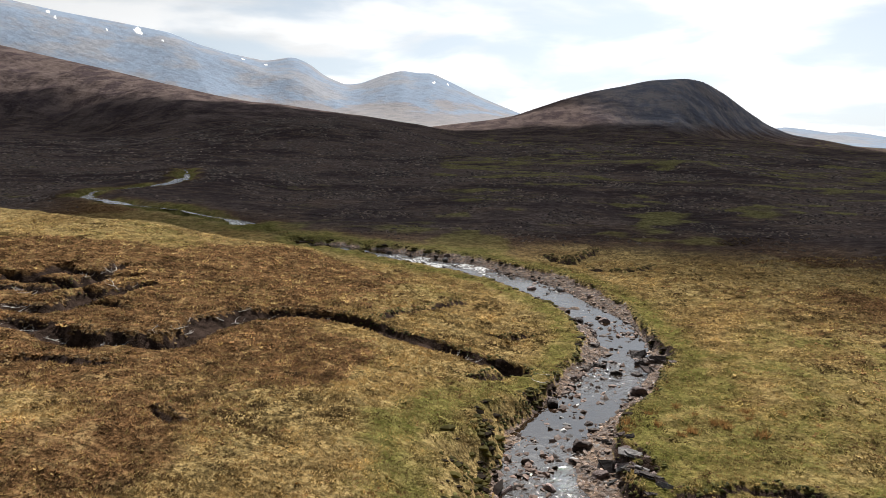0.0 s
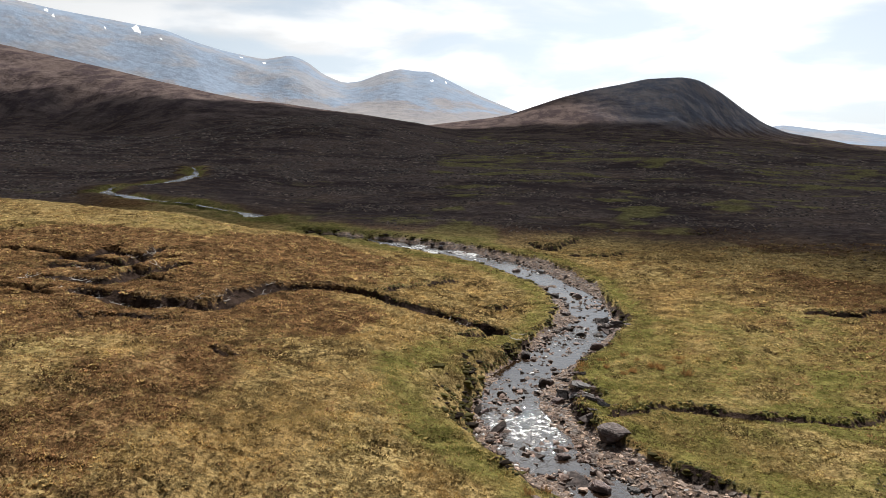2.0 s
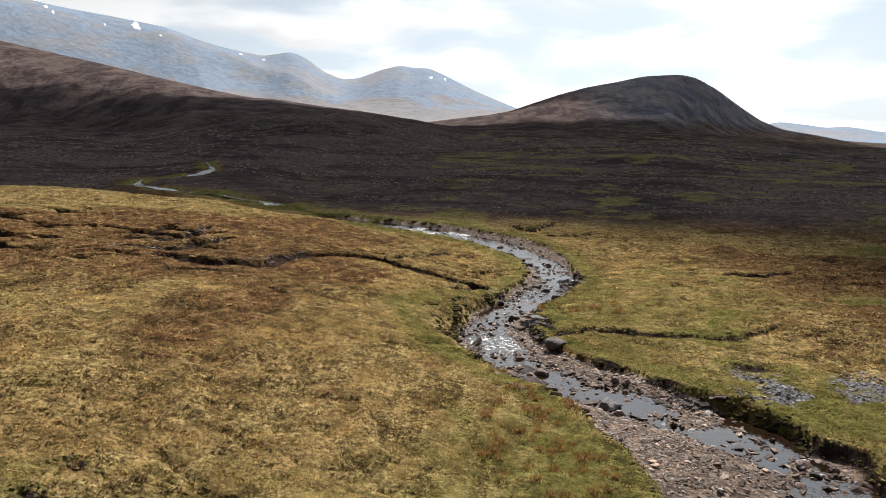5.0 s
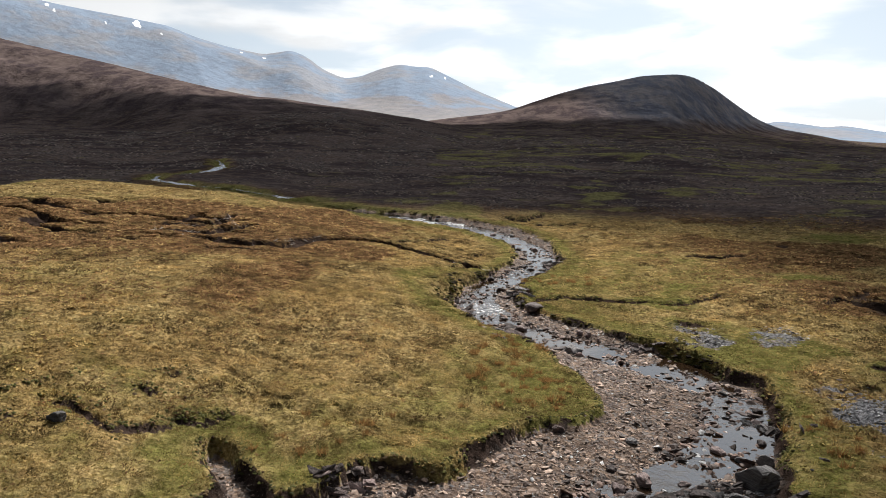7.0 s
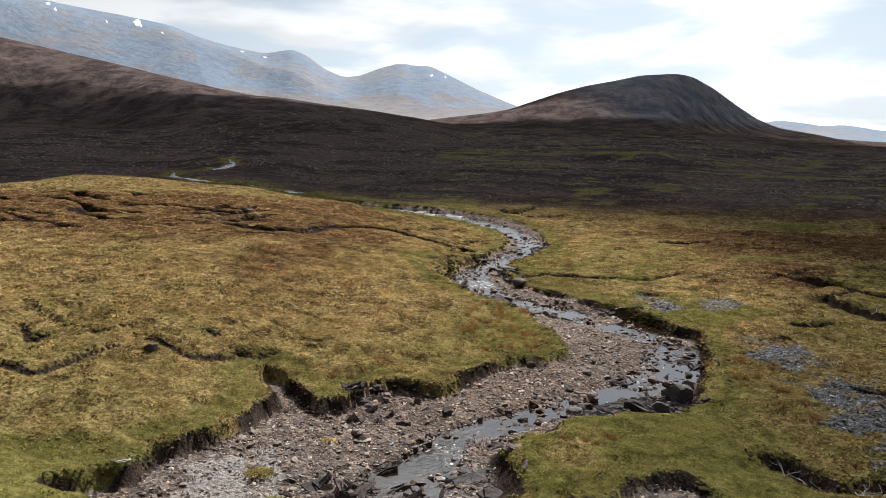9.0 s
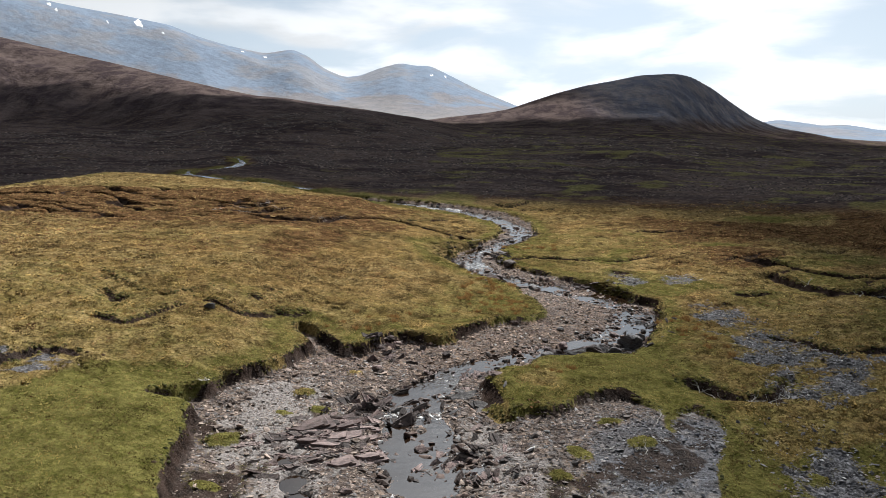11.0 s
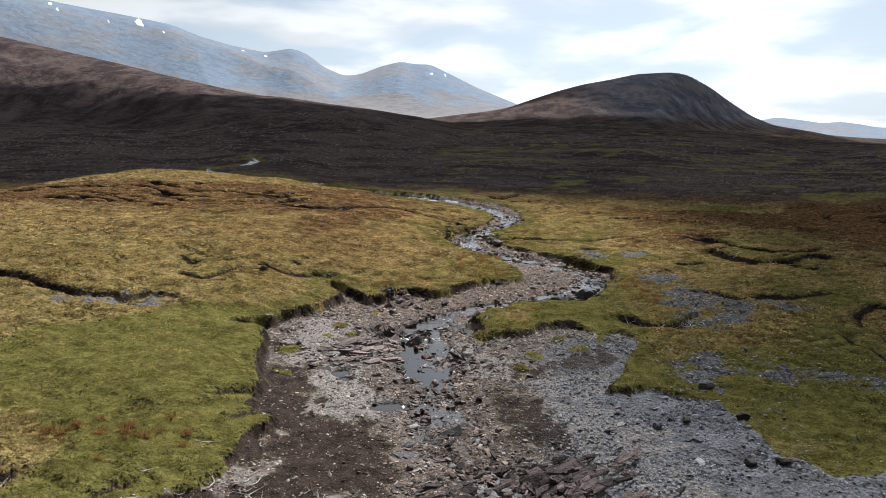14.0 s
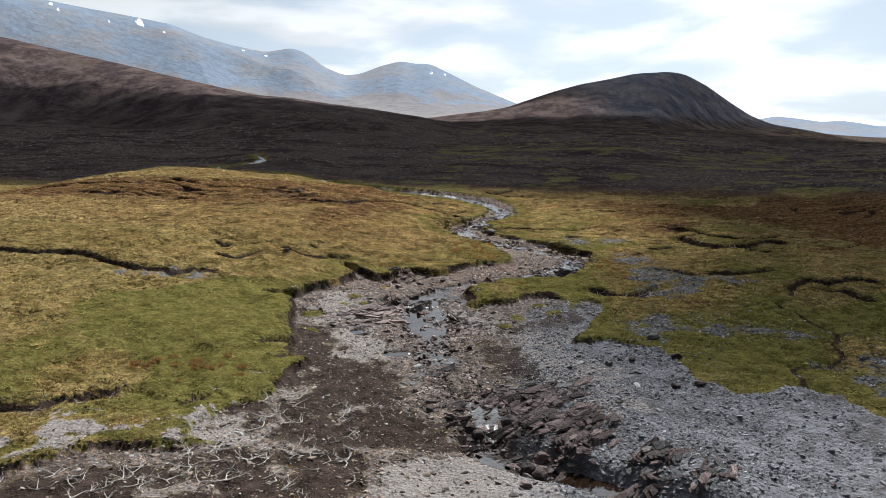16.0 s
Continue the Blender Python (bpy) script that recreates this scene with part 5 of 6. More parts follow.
# those that stand out
for kind, x, y, size, squash, label in (
        (5, 5.6, 28.6, 0.58, 0.68, "dark wet boulder standing in the stream"), (2, 5.2, 33.6, 0.45, 0.8, "dark wet boulder standing in the stream"),
        (2, 7.4, 21.3, 0.85, 0.55, "dark boulder at the edge of the stream"), (0, 8.6, 12.8, 0.9, 0.5, "dark layered boulder beside the pool"),
        (0, 12.6, -4.5, 0.85, 0.8, "big grey lichened boulder on the outer bank"), (3, 11.4, -5.9, 0.55, 0.7, "grey boulder below the bank"),
        (2, 10.0, -5.9, 0.6, 0.7, "dark boulder below the bank"), (3, 7.2, -5.6, 0.55, 0.75, "grey boulder at the water's edge"),
        (2, 7.9, -4.9, 0.5, 0.7, "dark boulder at the water's edge"), (1, 12.4, -1.0, 0.5, 0.6, "reddish boulder in the shallow water"),
        (3, 13.8, -2.5, 0.45, 0.8, "grey boulder stacked against the bank"), (2, 14.5, -0.3, 0.36, 0.8, "dark boulder stacked against the bank"),
        (3, 15.3, 1.3, 0.42, 0.7, "grey boulder stacked against the bank"), (2, 15.9, 3.4, 0.33, 0.8, "dark boulder stacked against the bank"),
        (2, 5.3, -42.6, 0.55, 0.8, "rounded dark boulder by the lower pool"), (2, 4.8, -42.0, 0.42, 0.8, "dark boulder by the lower pool"),
        (0, 10.8, -30.8, 0.36, 0.5, "dark flat rock on the grey shingle"), (2, 12.3, -30.4, 0.34, 0.5, "dark flat rock on the grey shingle"),
        (2, 14.9, -30.6, 0.4, 0.6, "dark rock on the edge of the turf"), (0, -13.7, -3.9, 0.38, 0.6, "grey rock below the peat step"),
        (3, 14.9, -25.8, 0.5, 0.6, "pale rock among small stones on the turf"),
        (2, 2.75, -38.7, 0.42, 0.9, "dark wet boulder splitting the waterfall"), (2, 4.3, -38.3, 0.55, 0.9, "dark wet boulder beside the waterfall"), (1, 4.4, -44.6, 0.3, 0.6, "rusty orange-brown stone on the sand"),
        (5, 14.8, -35.0, 0.45, 0.5, "dark layered rock on the shingle"), (2, 13.6, -34.6, 0.4, 0.45, "dark layered rock on the shingle")):
    place_boulder(kind, x, y, size, label, "boulders of the stream", squash)

rng_b = random.Random(12)


def stream_point(run):
    p = np.array(STREAM)
    s = np.concatenate([[0], np.cumsum(np.hypot(*np.diff(p, axis=0).T))])
    run = run * s[-1]
    a = np.array([np.interp(run, s, p[:, 0]), np.interp(run, s, p[:, 1])])
    b = np.array([np.interp(run + 0.5, s, p[:, 0]), np.interp(run + 0.5, s, p[:, 1])])
    d = (b - a) / (np.hypot(*(b - a)) + 1e-9)
    return a, np.array([d[1], -d[0]])


placed = 0
while placed < 200:
    a, nrm = stream_point(rng_b.uniform(0.42, 0.93))
    q = a + nrm * rng_b.gauss(0, 2.0)
    xx, yy = np.array([q[0]]), np.array([q[1]])
    zz, cc = on_sheet(xx, yy)
    if cc["bed"][0] < 0.7 or cc["silt"][0] > 0.6:
        continue
    size = 0.16 + 0.34 * rng_b.random() ** 2.5
    kind = rng_b.choice((1, 4, 2, 1, 5, 3))
    label = {1: "reddish layered boulder in the stream bed", 4: "reddish-brown boulder in the stream bed", 2: "dark wet boulder in the stream bed", 5: "dark layered wet boulder in the stream", 3: "grey layered boulder in the stream bed"}[kind]
    place_boulder(kind, q[0], q[1], size, label, "boulders of the stream", rng_b.uniform(0.45, 0.75), z=max(float(zz[0]), float(stream_level(yy)[0]) - 0.12))
    placed += 1


# ---- ledges of tilted schist: an outcrop with its slabs ----
def slab_mesh(seed, mat):
    """A split plate of schist with a few finer plates on it."""
    rng = random.Random(seed)
    bm = bmesh.new()
    z = 0.0
    for layer in range(3):
        n = 6
        shrink = 1 - 0.2 * layer
        rim = [((px * rng.uniform(0.62, 1.2) + rng.uniform(-0.2, 0.2)) * shrink, (py * rng.uniform(0.6, 1.25) + rng.uniform(-0.08, 0.08)) * shrink) for px, py in ((-0.9, -0.42), (0.05, -0.5), (0.9, -0.42), (0.95, 0.4), (-0.05, 0.5), (-0.95, 0.4))]
        jx, jy, thick = rng.uniform(-0.18, 0.18), rng.uniform(-0.1, 0.1), rng.uniform(0.25, 0.45)
        lo = [bm.verts.new((px + jx, py + jy, z)) for px, py in rim]
        hi = [bm.verts.new((px * rng.uniform(0.9, 1.0) + jx, py * rng.uniform(0.85, 1.0) + jy, z + thick + rng.uniform(-0.08, 0.08))) for px, py in rim]
        for i in range(n):
            bm.faces.new((lo[i], lo[(i + 1) % n], hi[(i + 1) % n], hi[i]))
        bm.faces.new(hi)
        bm.faces.new(lo[::-1])
        z += thick * 0.8
    bmesh.ops.triangulate(bm, faces=bm.faces[:])
    me = bpy.data.meshes.new("slab")
    bm.to_mesh(me)
    bm.free()
    me.materials.append(mat)
    return me


SLABS = {"red": [slab_mesh(i, RED_ROCK) for i in range(4)], "dark": [slab_mesh(i + 7, DARK_ROCK) for i in range(4)], "grey": [slab_mesh(i + 20, GREY_ROCK) for i in range(4)]}


def outcrop(x0, y0, rx, ry, count, strike, dip, mats, size, label, seed, lift=0.0, loose=1.0, long=1.0):
    """A ledge of slabs that all lean one way."""
    rng = random.Random(seed)
    top = new("rock_outcrop")
    top.location = (x0, y0, height_at(x0, y0))
    for _ in range(count):
        u, v = rng.gauss(0, 0.5), rng.gauss(0, 0.5)
        c, s = math.cos(radians(strike)), math.sin(radians(strike))
        x, y = x0 + u * rx * c - v * ry * s, y0 + u * rx * s + v * ry * c
        z = height_at(x, y)
        ob = new("slab", rng.choice(SLABS[rng.choice(mats)]))
        ob.parent = top
        k = 0.4 + 1.1 * rng.random() ** 2.4
        L, W, H = long * rng.uniform(0.6, 1.2) * size * k, rng.uniform(0.45, 0.95) * size * k, rng.uniform(0.10, 0.26) * size * k
        m = pose(x, y, z - 0.10 * size + lift * rng.random(), 0, 0, strike + rng.gauss(0, 24 * loose)) @ pose(0, 0, 0, dip + rng.gauss(0, 17 * loose), rng.gauss(0, 14 * loose), 0) @ Matrix.Diagonal((L, W, H, 1))
        ob.matrix_basis = Matrix.Translation(-top.location) @ m
    tagged(top, label, "rock outcrop", "rock ledges of the stream")


outcrop(6.3, 14.6, 2.4, 1.2, 26, -30, 32, ("dark", "red"), 0.75, "dark layered rock ledge between bank and pool", 1)
outcrop(4.3, 19.2, 2.4, 1.0, 24, -45, 30, ("dark", "red"), 0.7, "wet rock ledge beside the rapids", 2)
outcrop(-4.4, -18.6, 5.0, 2.2, 170, 18, 18, ("red", "red", "dark"), 0.40, "broad purple-brown rock ledge across the stream bed", 3)
outcrop(-2.9, -15.4, 2.2, 1.3, 44, 24, 30, ("dark", "red"), 0.55, "jagged dark ledge above the pools", 4)
outcrop(1.9, -12.5, 1.6, 1.6, 22, 40, 34, ("red", "grey"), 0.65, "jagged reddish ledge by the narrow channel", 5)
outcrop(-2.2, -6.9, 3.2, 1.4, 48, 30, 40, ("red", "dark"), 0.42, "jagged ledge of tilted flags below the turf bank", 6)
outcrop(-2.9, -5.0, 1.2, 0.7, 26, 20, 40, ("dark", "red"), 0.42, "dark rock buttress under the turf", 7, 0.4)
outcrop(5.9, -35.6, 2.6, 1.5, 170, 38, 36, ("red", "red", "dark"), 0.40, "jagged tilted schist ridge beside the waterfall", 8, 0.4, 0.4, 1.6)
outcrop(7.6, -38.6, 2.2, 1.3, 150, 40, 40, ("red", "red", "dark"), 0.40, "jagged tilted schist ridge above the lower pool", 9, 0.35, 0.4, 1.6)
outcrop(4.6, -35.2, 1.8, 1.5, 44, -20, 38, ("dark", "red"), 0.5, "dark broken ledge at the lip of the fall", 10, 0.2)
outcrop(1.6, -36.4, 1.4, 1.8, 44, 30, 34, ("dark", "red"), 0.45, "dark broken ledge at the lip of the fall", 11, 0.1)
outcrop(0.6, -32.2, 2.6, 1.4, 24, 20, 24, ("dark", "grey"), 0.5, "low broken ledge in the stream bed", 12)
outcrop(9.2, -6.3, 2.4, 0.9, 22, 8, 20, ("dark", "grey"), 0.6, "dark stony bank face at the bend", 14, 0.25)
outcrop(11.2, 41.5, 0.8, 3.2, 22, 5, 40, ("dark",), 0.55, "black wet rock face under the far bank", 15, 0.3)
outcrop(5.3, -38.4, 1.7, 1.2, 130, 42, 42, ("dark", "red"), 0.40, "steep wall of split schist over the gorge", 21, 0.35, 0.4, 1.5)
outcrop(7.2, -40.9, 2.0, 0.9, 120, 36, 40, ("dark", "red"), 0.38, "steep wall of split schist over the gorge", 22, 0.3, 0.7, 1.6)
outcrop(10.2, -42.6, 1.5, 1.0, 60, 40, 34, ("red", "dark", "grey"), 0.42, "split schist rocks beside the lower pool", 23, 0.3, 0.7, 1.6)
outcrop(4.7, -41.4, 1.2, 0.9, 50, 30, 30, ("dark", "red"), 0.40, "broken rocks below the waterfall", 26, 0.15, 0.8, 1.3)
outcrop(8.9, -44.8, 1.6, 0.8, 40, 36, 30, ("red", "grey"), 0.38, "pale split rocks at the rim of the lower pool", 27, 0.2, 0.8, 1.4)
outcrop(12.0, -44.0, 1.4, 0.8, 40, 38, 30, ("red", "grey"), 0.34, "low broken rocks on the shingle", 28, 0.15, 0.8, 1.4)
outcrop(2.2, -38.6, 0.9, 1.4, 34, 20, 44, ("dark", "red"), 0.42, "dark rocks beside the waterfall", 24, 0.25)
outcrop(-4.6, -17.4, 2.6, 1.2, 50, 16, 8, ("red", "red", "dark"), 0.80, "broad flat purple-brown slabs across the bed", 31, 0.0, 0.4)
outcrop(-3.4, -19.6, 2.4, 1.0, 30, 14, 8, ("red", "red", "dark"), 0.75, "broad flat purple-brown slabs across the bed", 32, 0.0, 0.4)
outcrop(-0.7, -14.6, 1.6, 1.0, 44, 60, 34, ("dark",), 0.42, "heap of black wet rocks between two pools", 33, 0.25)
outcrop(-2.2, -13.2, 2.2, 1.0, 44, 30, 46, ("red", "dark"), 0.5, "upended reddish flags above the pool", 34, 0.2)
outcrop(2.6, -9.0, 1.2, 1.4, 46, 62, 52, ("red",), 0.42, "upended reddish flags along the narrow channel", 51, 0.1)
outcrop(0.2, -9.4, 1.6, 1.2, 46, 58, 50, ("red", "dark"), 0.42, "upended reddish flags along the narrow channel", 52, 0.1)
outcrop(1.7, -20.4, 1.0, 2.8, 50, 70, 40, ("red", "dark"), 0.45, "broken reddish rocks along the channel", 35, 0.15)
outcrop(9.8, -5.6, 2.2, 0.8, 40, 4, 30, ("dark", "grey"), 0.45, "dark rubble at the foot of the turf bank", 37, 0.2)
outcrop(10.6, -5.0, 2.6, 0.8, 80, 10, 26, ("dark", "dark", "grey"), 0.30, "dark rubble and soil on the bank inside the bend", 42, 0.25)
outcrop(15.2, 1.6, 0.6, 3.0, 34, 6, 30, ("dark", "grey"), 0.42, "dark rubble under the outer bank", 38, 0.25)
outcrop(12.2, 13.2, 3.0, 0.7, 44, -38, 30, ("dark", "red"), 0.4, "dark rubble under the bank", 39, 0.2)
outcrop(2.6, 22.6, 0.7, 2.6, 30, 10, 34, ("dark", "red"), 0.42, "dark rubble along the stream edge", 40, 0.15)
outcrop(6.9, 26.0, 0.6, 3.0, 34, 4, 34, ("dark", "red", "grey"), 0.42, "reddish rubble along the stream edge", 41, 0.15)
outcrop(2.5, -18.6, 1.3, 2.2, 26, 60, 26, ("dark", "red"), 0.6, "low dark ledge between the pools", 16)


# ---- the small waterfall ----
def waterfall():
    bm = bmesh.new()
    for dx, wide, high in ((-0.14, 0.24, 1.0), (0.40, 0.12, 0.75)):
        rows = []
        for i in range(13):
            t = i / 12
            row = []
            for j in range(9):
                u = j / 8 - 0.5
                q = Vector((u * 5, t * 3, dx * 7))
                row.append(bm.verts.new((3.25 + dx * (1 - 0.5 * t) + u * wide * (1 + 0.9 * t) + 0.10 * noise.noise(q), -37.8 - 1.5 * t ** 0.7 - 0.12 * (1 - 4 * u * u) + 0.12 * noise.noise(q * 1.7),
                                         -2.0 - 0.80 * high * t ** 1.6 + 0.06 * noise.noise(q * 2.3))))
            rows.append(row)
        for lo, hi in zip(rows, rows[1:]):
            for j in range(8):
                bm.faces.new((lo[j], lo[j + 1], hi[j + 1], hi[j]))
    me = bpy.data.meshes.new("waterfall")
    bm.to_mesh(me)
    bm.free()
    m, k, b = material("falling_water")
    co = k.add("ShaderNodeTexCoord").outputs["Object"]
    mp = k.add("ShaderNodeMapping")
    mp.inputs["Scale"].default_value = (4.0, 2.0, 1.0)
    k.link(co, mp.inputs[0])
    n = k.noise(2.0, 4.0, 0.6, mp.outputs[0])
    k.link(k.mix(k.ramp(n, 0.36, 0.68), (0.10, 0.09, 0.08), (0.68, 0.69, 0.70)), b.inputs["Base Color"])
    b.inputs["Roughness"].default_value = 0.35
    me.materials.append(m)
    for f in me.polygons:
        f.use_smooth = True
    tagged(new("waterfall", me), "small white waterfall dropping into the rocky gorge", "waterfall", kind="structure")


waterfall()


# ---- grass and heather ----
def blades(rng, x, y, z, rgb, count, high, wide, lean, spread):
    """Tufts of thin leaves: arrays of vertices, triangles and colours."""
    n = len(x)
    a = rng.uniform(0, 2 * math.pi, (n, count))
    h = high[:, None] * rng.uniform(0.55, 1.15, (n, count))
    out = lean * rng.uniform(0.3, 1.2, (n, count)) * h
    w = wide[:, None] * rng.uniform(0.7, 1.3, (n, count))
    r0 = spread[:, None] * rng.uniform(0.0, 1.0, (n, count))
    ox, oy = np.cos(a) * r0, np.sin(a) * r0
    b = a + math.pi / 2 + rng.normal(0, 0.5, (n, count))
    px, py = np.cos(b) * w * 0.5, np.sin(b) * w * 0.5
    cx, cy = x[:, None] + ox, y[:, None] + oy
    base = np.broadcast_to(z[:, None] - 0.04, cx.shape)
    v = np.stack([np.stack([cx - px, cy - py, base], -1), np.stack([cx + px, cy + py, base], -1),
                  np.stack([cx + np.cos(a) * out, cy + np.sin(a) * out, base + 0.04 + h], -1)], 2)
    v = v.reshape(-1, 3)
    f = np.arange(len(v)).reshape(-1, 3)
    tone = rng.uniform(0.9, 1.12, (n, count, 1)) * rng.uniform(0.72, 1.3, (n, 1, 1))
    col = np.repeat((rgb[:, None, :] * tone).reshape(-1, 3), 3, 0)
    return v, f, col


def veg_weight(x, y, z, c):
    open_ground = (1 - np.clip(c["bed"] * 1.1, 0, 1)) * (1 - np.clip(c["grey"] * 1.0, 0, 1)) * (1 - np.clip(c["peat"] * 1.15, 0, 1))
    steep = np.abs(on_sheet(x, y + 0.3)[0] - z) + np.abs(on_sheet(x + 0.3, y)[0] - z)
    open_ground = open_ground * (1 - 0.9 * smooth(steep, 0.14, 0.28))
    return np.clip(open_ground * (23 / seen_distance(x, y)) ** 2.0, 0, 1)


def cushions(rng, x, y, z, rgb, wide, high, sides=5, flat=False):
    """Low uneven mounds: arrays of vertices, triangles and colours."""
    n = len(x)
    a = np.linspace(0, 2 * math.pi, sides, endpoint=False)[None] + rng.uniform(0, 6.28, (n, 1)) + rng.normal(0, 0.18, (n, sides))
    rings = [(1.0, -0.15)] if flat else [(1.0, -0.15), (0.72, 0.72)]
    stretch = rng.uniform(0.7, 1.35, (n, 1))
    parts_ = []
    for reach, lift in rings:
        r = wide[:, None] * reach * rng.uniform(0.75, 1.25, (n, sides))
        parts_.append(np.stack([x[:, None] + np.cos(a) * r * stretch, y[:, None] + np.sin(a) * r / stretch, z[:, None] + high[:, None] * lift * rng.uniform(0.7, 1.25, (n, sides))], -1))
    tip = np.stack([x + rng.normal(0, 0.2, n) * wide, y + rng.normal(0, 0.2, n) * wide, z + high], -1)[:, None]
    v = np.concatenate(parts_ + [tip], 1)
    f = []
    m = v.shape[1]
    for i in range(sides):
        j = (i + 1) % sides
        last = (len(rings) - 1) * sides
        f.append((last + i, last + j, m - 1))
        if not flat:
            f += [(i, j, sides + j), (i, sides + j, sides + i)]
    faces = (np.array(f)[None] + (np.arange(n) * m)[:, None, None]).reshape(-1, 3)
    tone = rng.uniform(0.68, 1.32, (n, 1, 1)) * np.ones((n, m, 1))
    return v.reshape(-1, 3), faces, (rgb[:, None] * tone).reshape(-1, 3)


def turf_tint(rng, x, y, c):
    """Colour of the plants that grow at each place, and which of them are heather."""
    n = len(x)
    t = rng.uniform(0, 1, (n, 1))
    patch = np.clip(0.5 + 0.5 * fbm(x, y, 1.6, 3, 91), 0, 1)[:, None]
    straw = np.array((0.22, 0.145, 0.055)) * (1 - t) + np.array((0.47, 0.345, 0.155)) * t
    straw = straw * (1 - 0.35 * patch) + np.array((0.27, 0.150, 0.055)) * 0.35 * patch
    moss = np.array((0.11, 0.103, 0.027)) * (1 - t) + np.array((0.31, 0.26, 0.098)) * t
    ling = np.array((0.105, 0.056, 0.027)) * (1 - t) + np.array((0.31, 0.185, 0.090)) * t
    g = np.clip(0.85 * c["green"] + 0.7 * (patch[:, 0] - 0.5), 0, 1)[:, None]
    hmix = np.clip(c["heather"] * 1.1 + 0.8 * (patch[:, 0] - 0.55), 0, 1)[:, None]
    isling = rng.uniform(0, 1, (n, 1)) < hmix * 0.8
    # patchy tone: shade between clumps put into the plant colour
    shade = 1 + 0.65 * fbm(x, y, 0.9, 2, 93)[:, None] + 0.35 * fbm(x, y, 4.0, 3, 94)[:, None]
    return np.where(isling, ling, straw * (1 - g) + moss * g) * np.clip(shade, 0.35, 1.7), isling[:, 0]


def build_grass():
    """Tussocks as tufts of short bent leaves, lit through by the sun ahead."""
    rng = np.random.default_rng(7)
    x, y, z, c = scatter(rng, 150000, -52, 52, -53, 66, lambda x, y, z, c: veg_weight(x, y, z, c) * (0.3 + 0.7 * smooth(fbm(x, y, 1.5, 3, 92), -0.3, 0.3)))
    rgb, lg = turf_tint(rng, x, y, c)
    big = np.clip(seen_distance(x, y) / 30, 0.8, 1.8)
    low = 1 - 0.55 * c["green"]
    for which, name, count, label, mat in ((~lg, "grass_tussocks", 5, "rough tussocks of dry straw-coloured and green moor grass", GRASS), (lg, "heather_tussocks", 6, "low brown tufts of winter heather on the moor", HEATHER)):
        n = which.sum()
        v, f, col = blades(rng, x[which], y[which], z[which], rgb[which], count, rng.uniform(0.04, 0.10, n) * low[which] * big[which] ** 0.5, 0.095 * big[which], 1.9, 0.12 * big[which])
        me = mesh_from_arrays(name, v, f, mat)
        colour_layer(me, "tint", col)
        tagged(new(name, me), label, "grass" if name[0] == "g" else "heather", kind="stuff")


build_grass()


def build_fringe():
    """Turf hanging over the rim of the banks and the peat steps."""
    rng = np.random.default_rng(17)
    xs, ys = [], []
    for line in (LEFT_A + LEFT_B[:31], RIGHT_A + RIGHT_B[:29]) + tuple(q[0] for q in STEPS):
        p = np.array(line)
        s = np.concatenate([[0], np.cumsum(np.hypot(*np.diff(p, axis=0).T))])
        run = rng.uniform(0, s[-1], int(s[-1] * 40))
        xs.append(np.interp(run, s, p[:, 0]) + rng.normal(0, 0.5, len(run)))
        ys.append(np.interp(run, s, p[:, 1]) + rng.normal(0, 0.5, len(run)))
    x, y = np.concatenate(xs), np.concatenate(ys)
    z, c = on_sheet(x, y)
    drop = np.maximum(np.maximum(z - on_sheet(x, y - 0.35)[0], z - on_sheet(x + 0.3, y)[0]), z - on_sheet(x - 0.3, y)[0])
    ok = (drop > 0.10) & (c["bed"] < 0.3) & (c["peat"] < 0.85)
    x, y, z, h = x[ok], y[ok], z[ok], c["heather"][ok]
    n = len(x)
    t = rng.uniform(0, 1, (n, 1))
    green = np.array((0.06, 0.068, 0.014)) * (1 - t) + np.array((0.19, 0.175, 0.05)) * t
    brown = np.array((0.10, 0.06, 0.028)) * (1 - t) + np.array((0.31, 0.205, 0.095)) * t
    rgb = np.where(rng.uniform(0, 1, (n, 1)) < np.clip(h[:, None] + 0.15, 0, 1), brown, green)
    v, f, col = cushions(rng, x, y, z - 0.02, rgb, rng.uniform(0.04, 0.12, n), rng.uniform(0.03, 0.08, n))
    me = mesh_from_arrays("bank_turf", v, f, TUSSOCK, True)
    colour_layer(me, "tint", col)
    tagged(new("bank_turf", me), "ragged green and brown turf fringe along the banks", "grass", kind="stuff")


build_fringe()


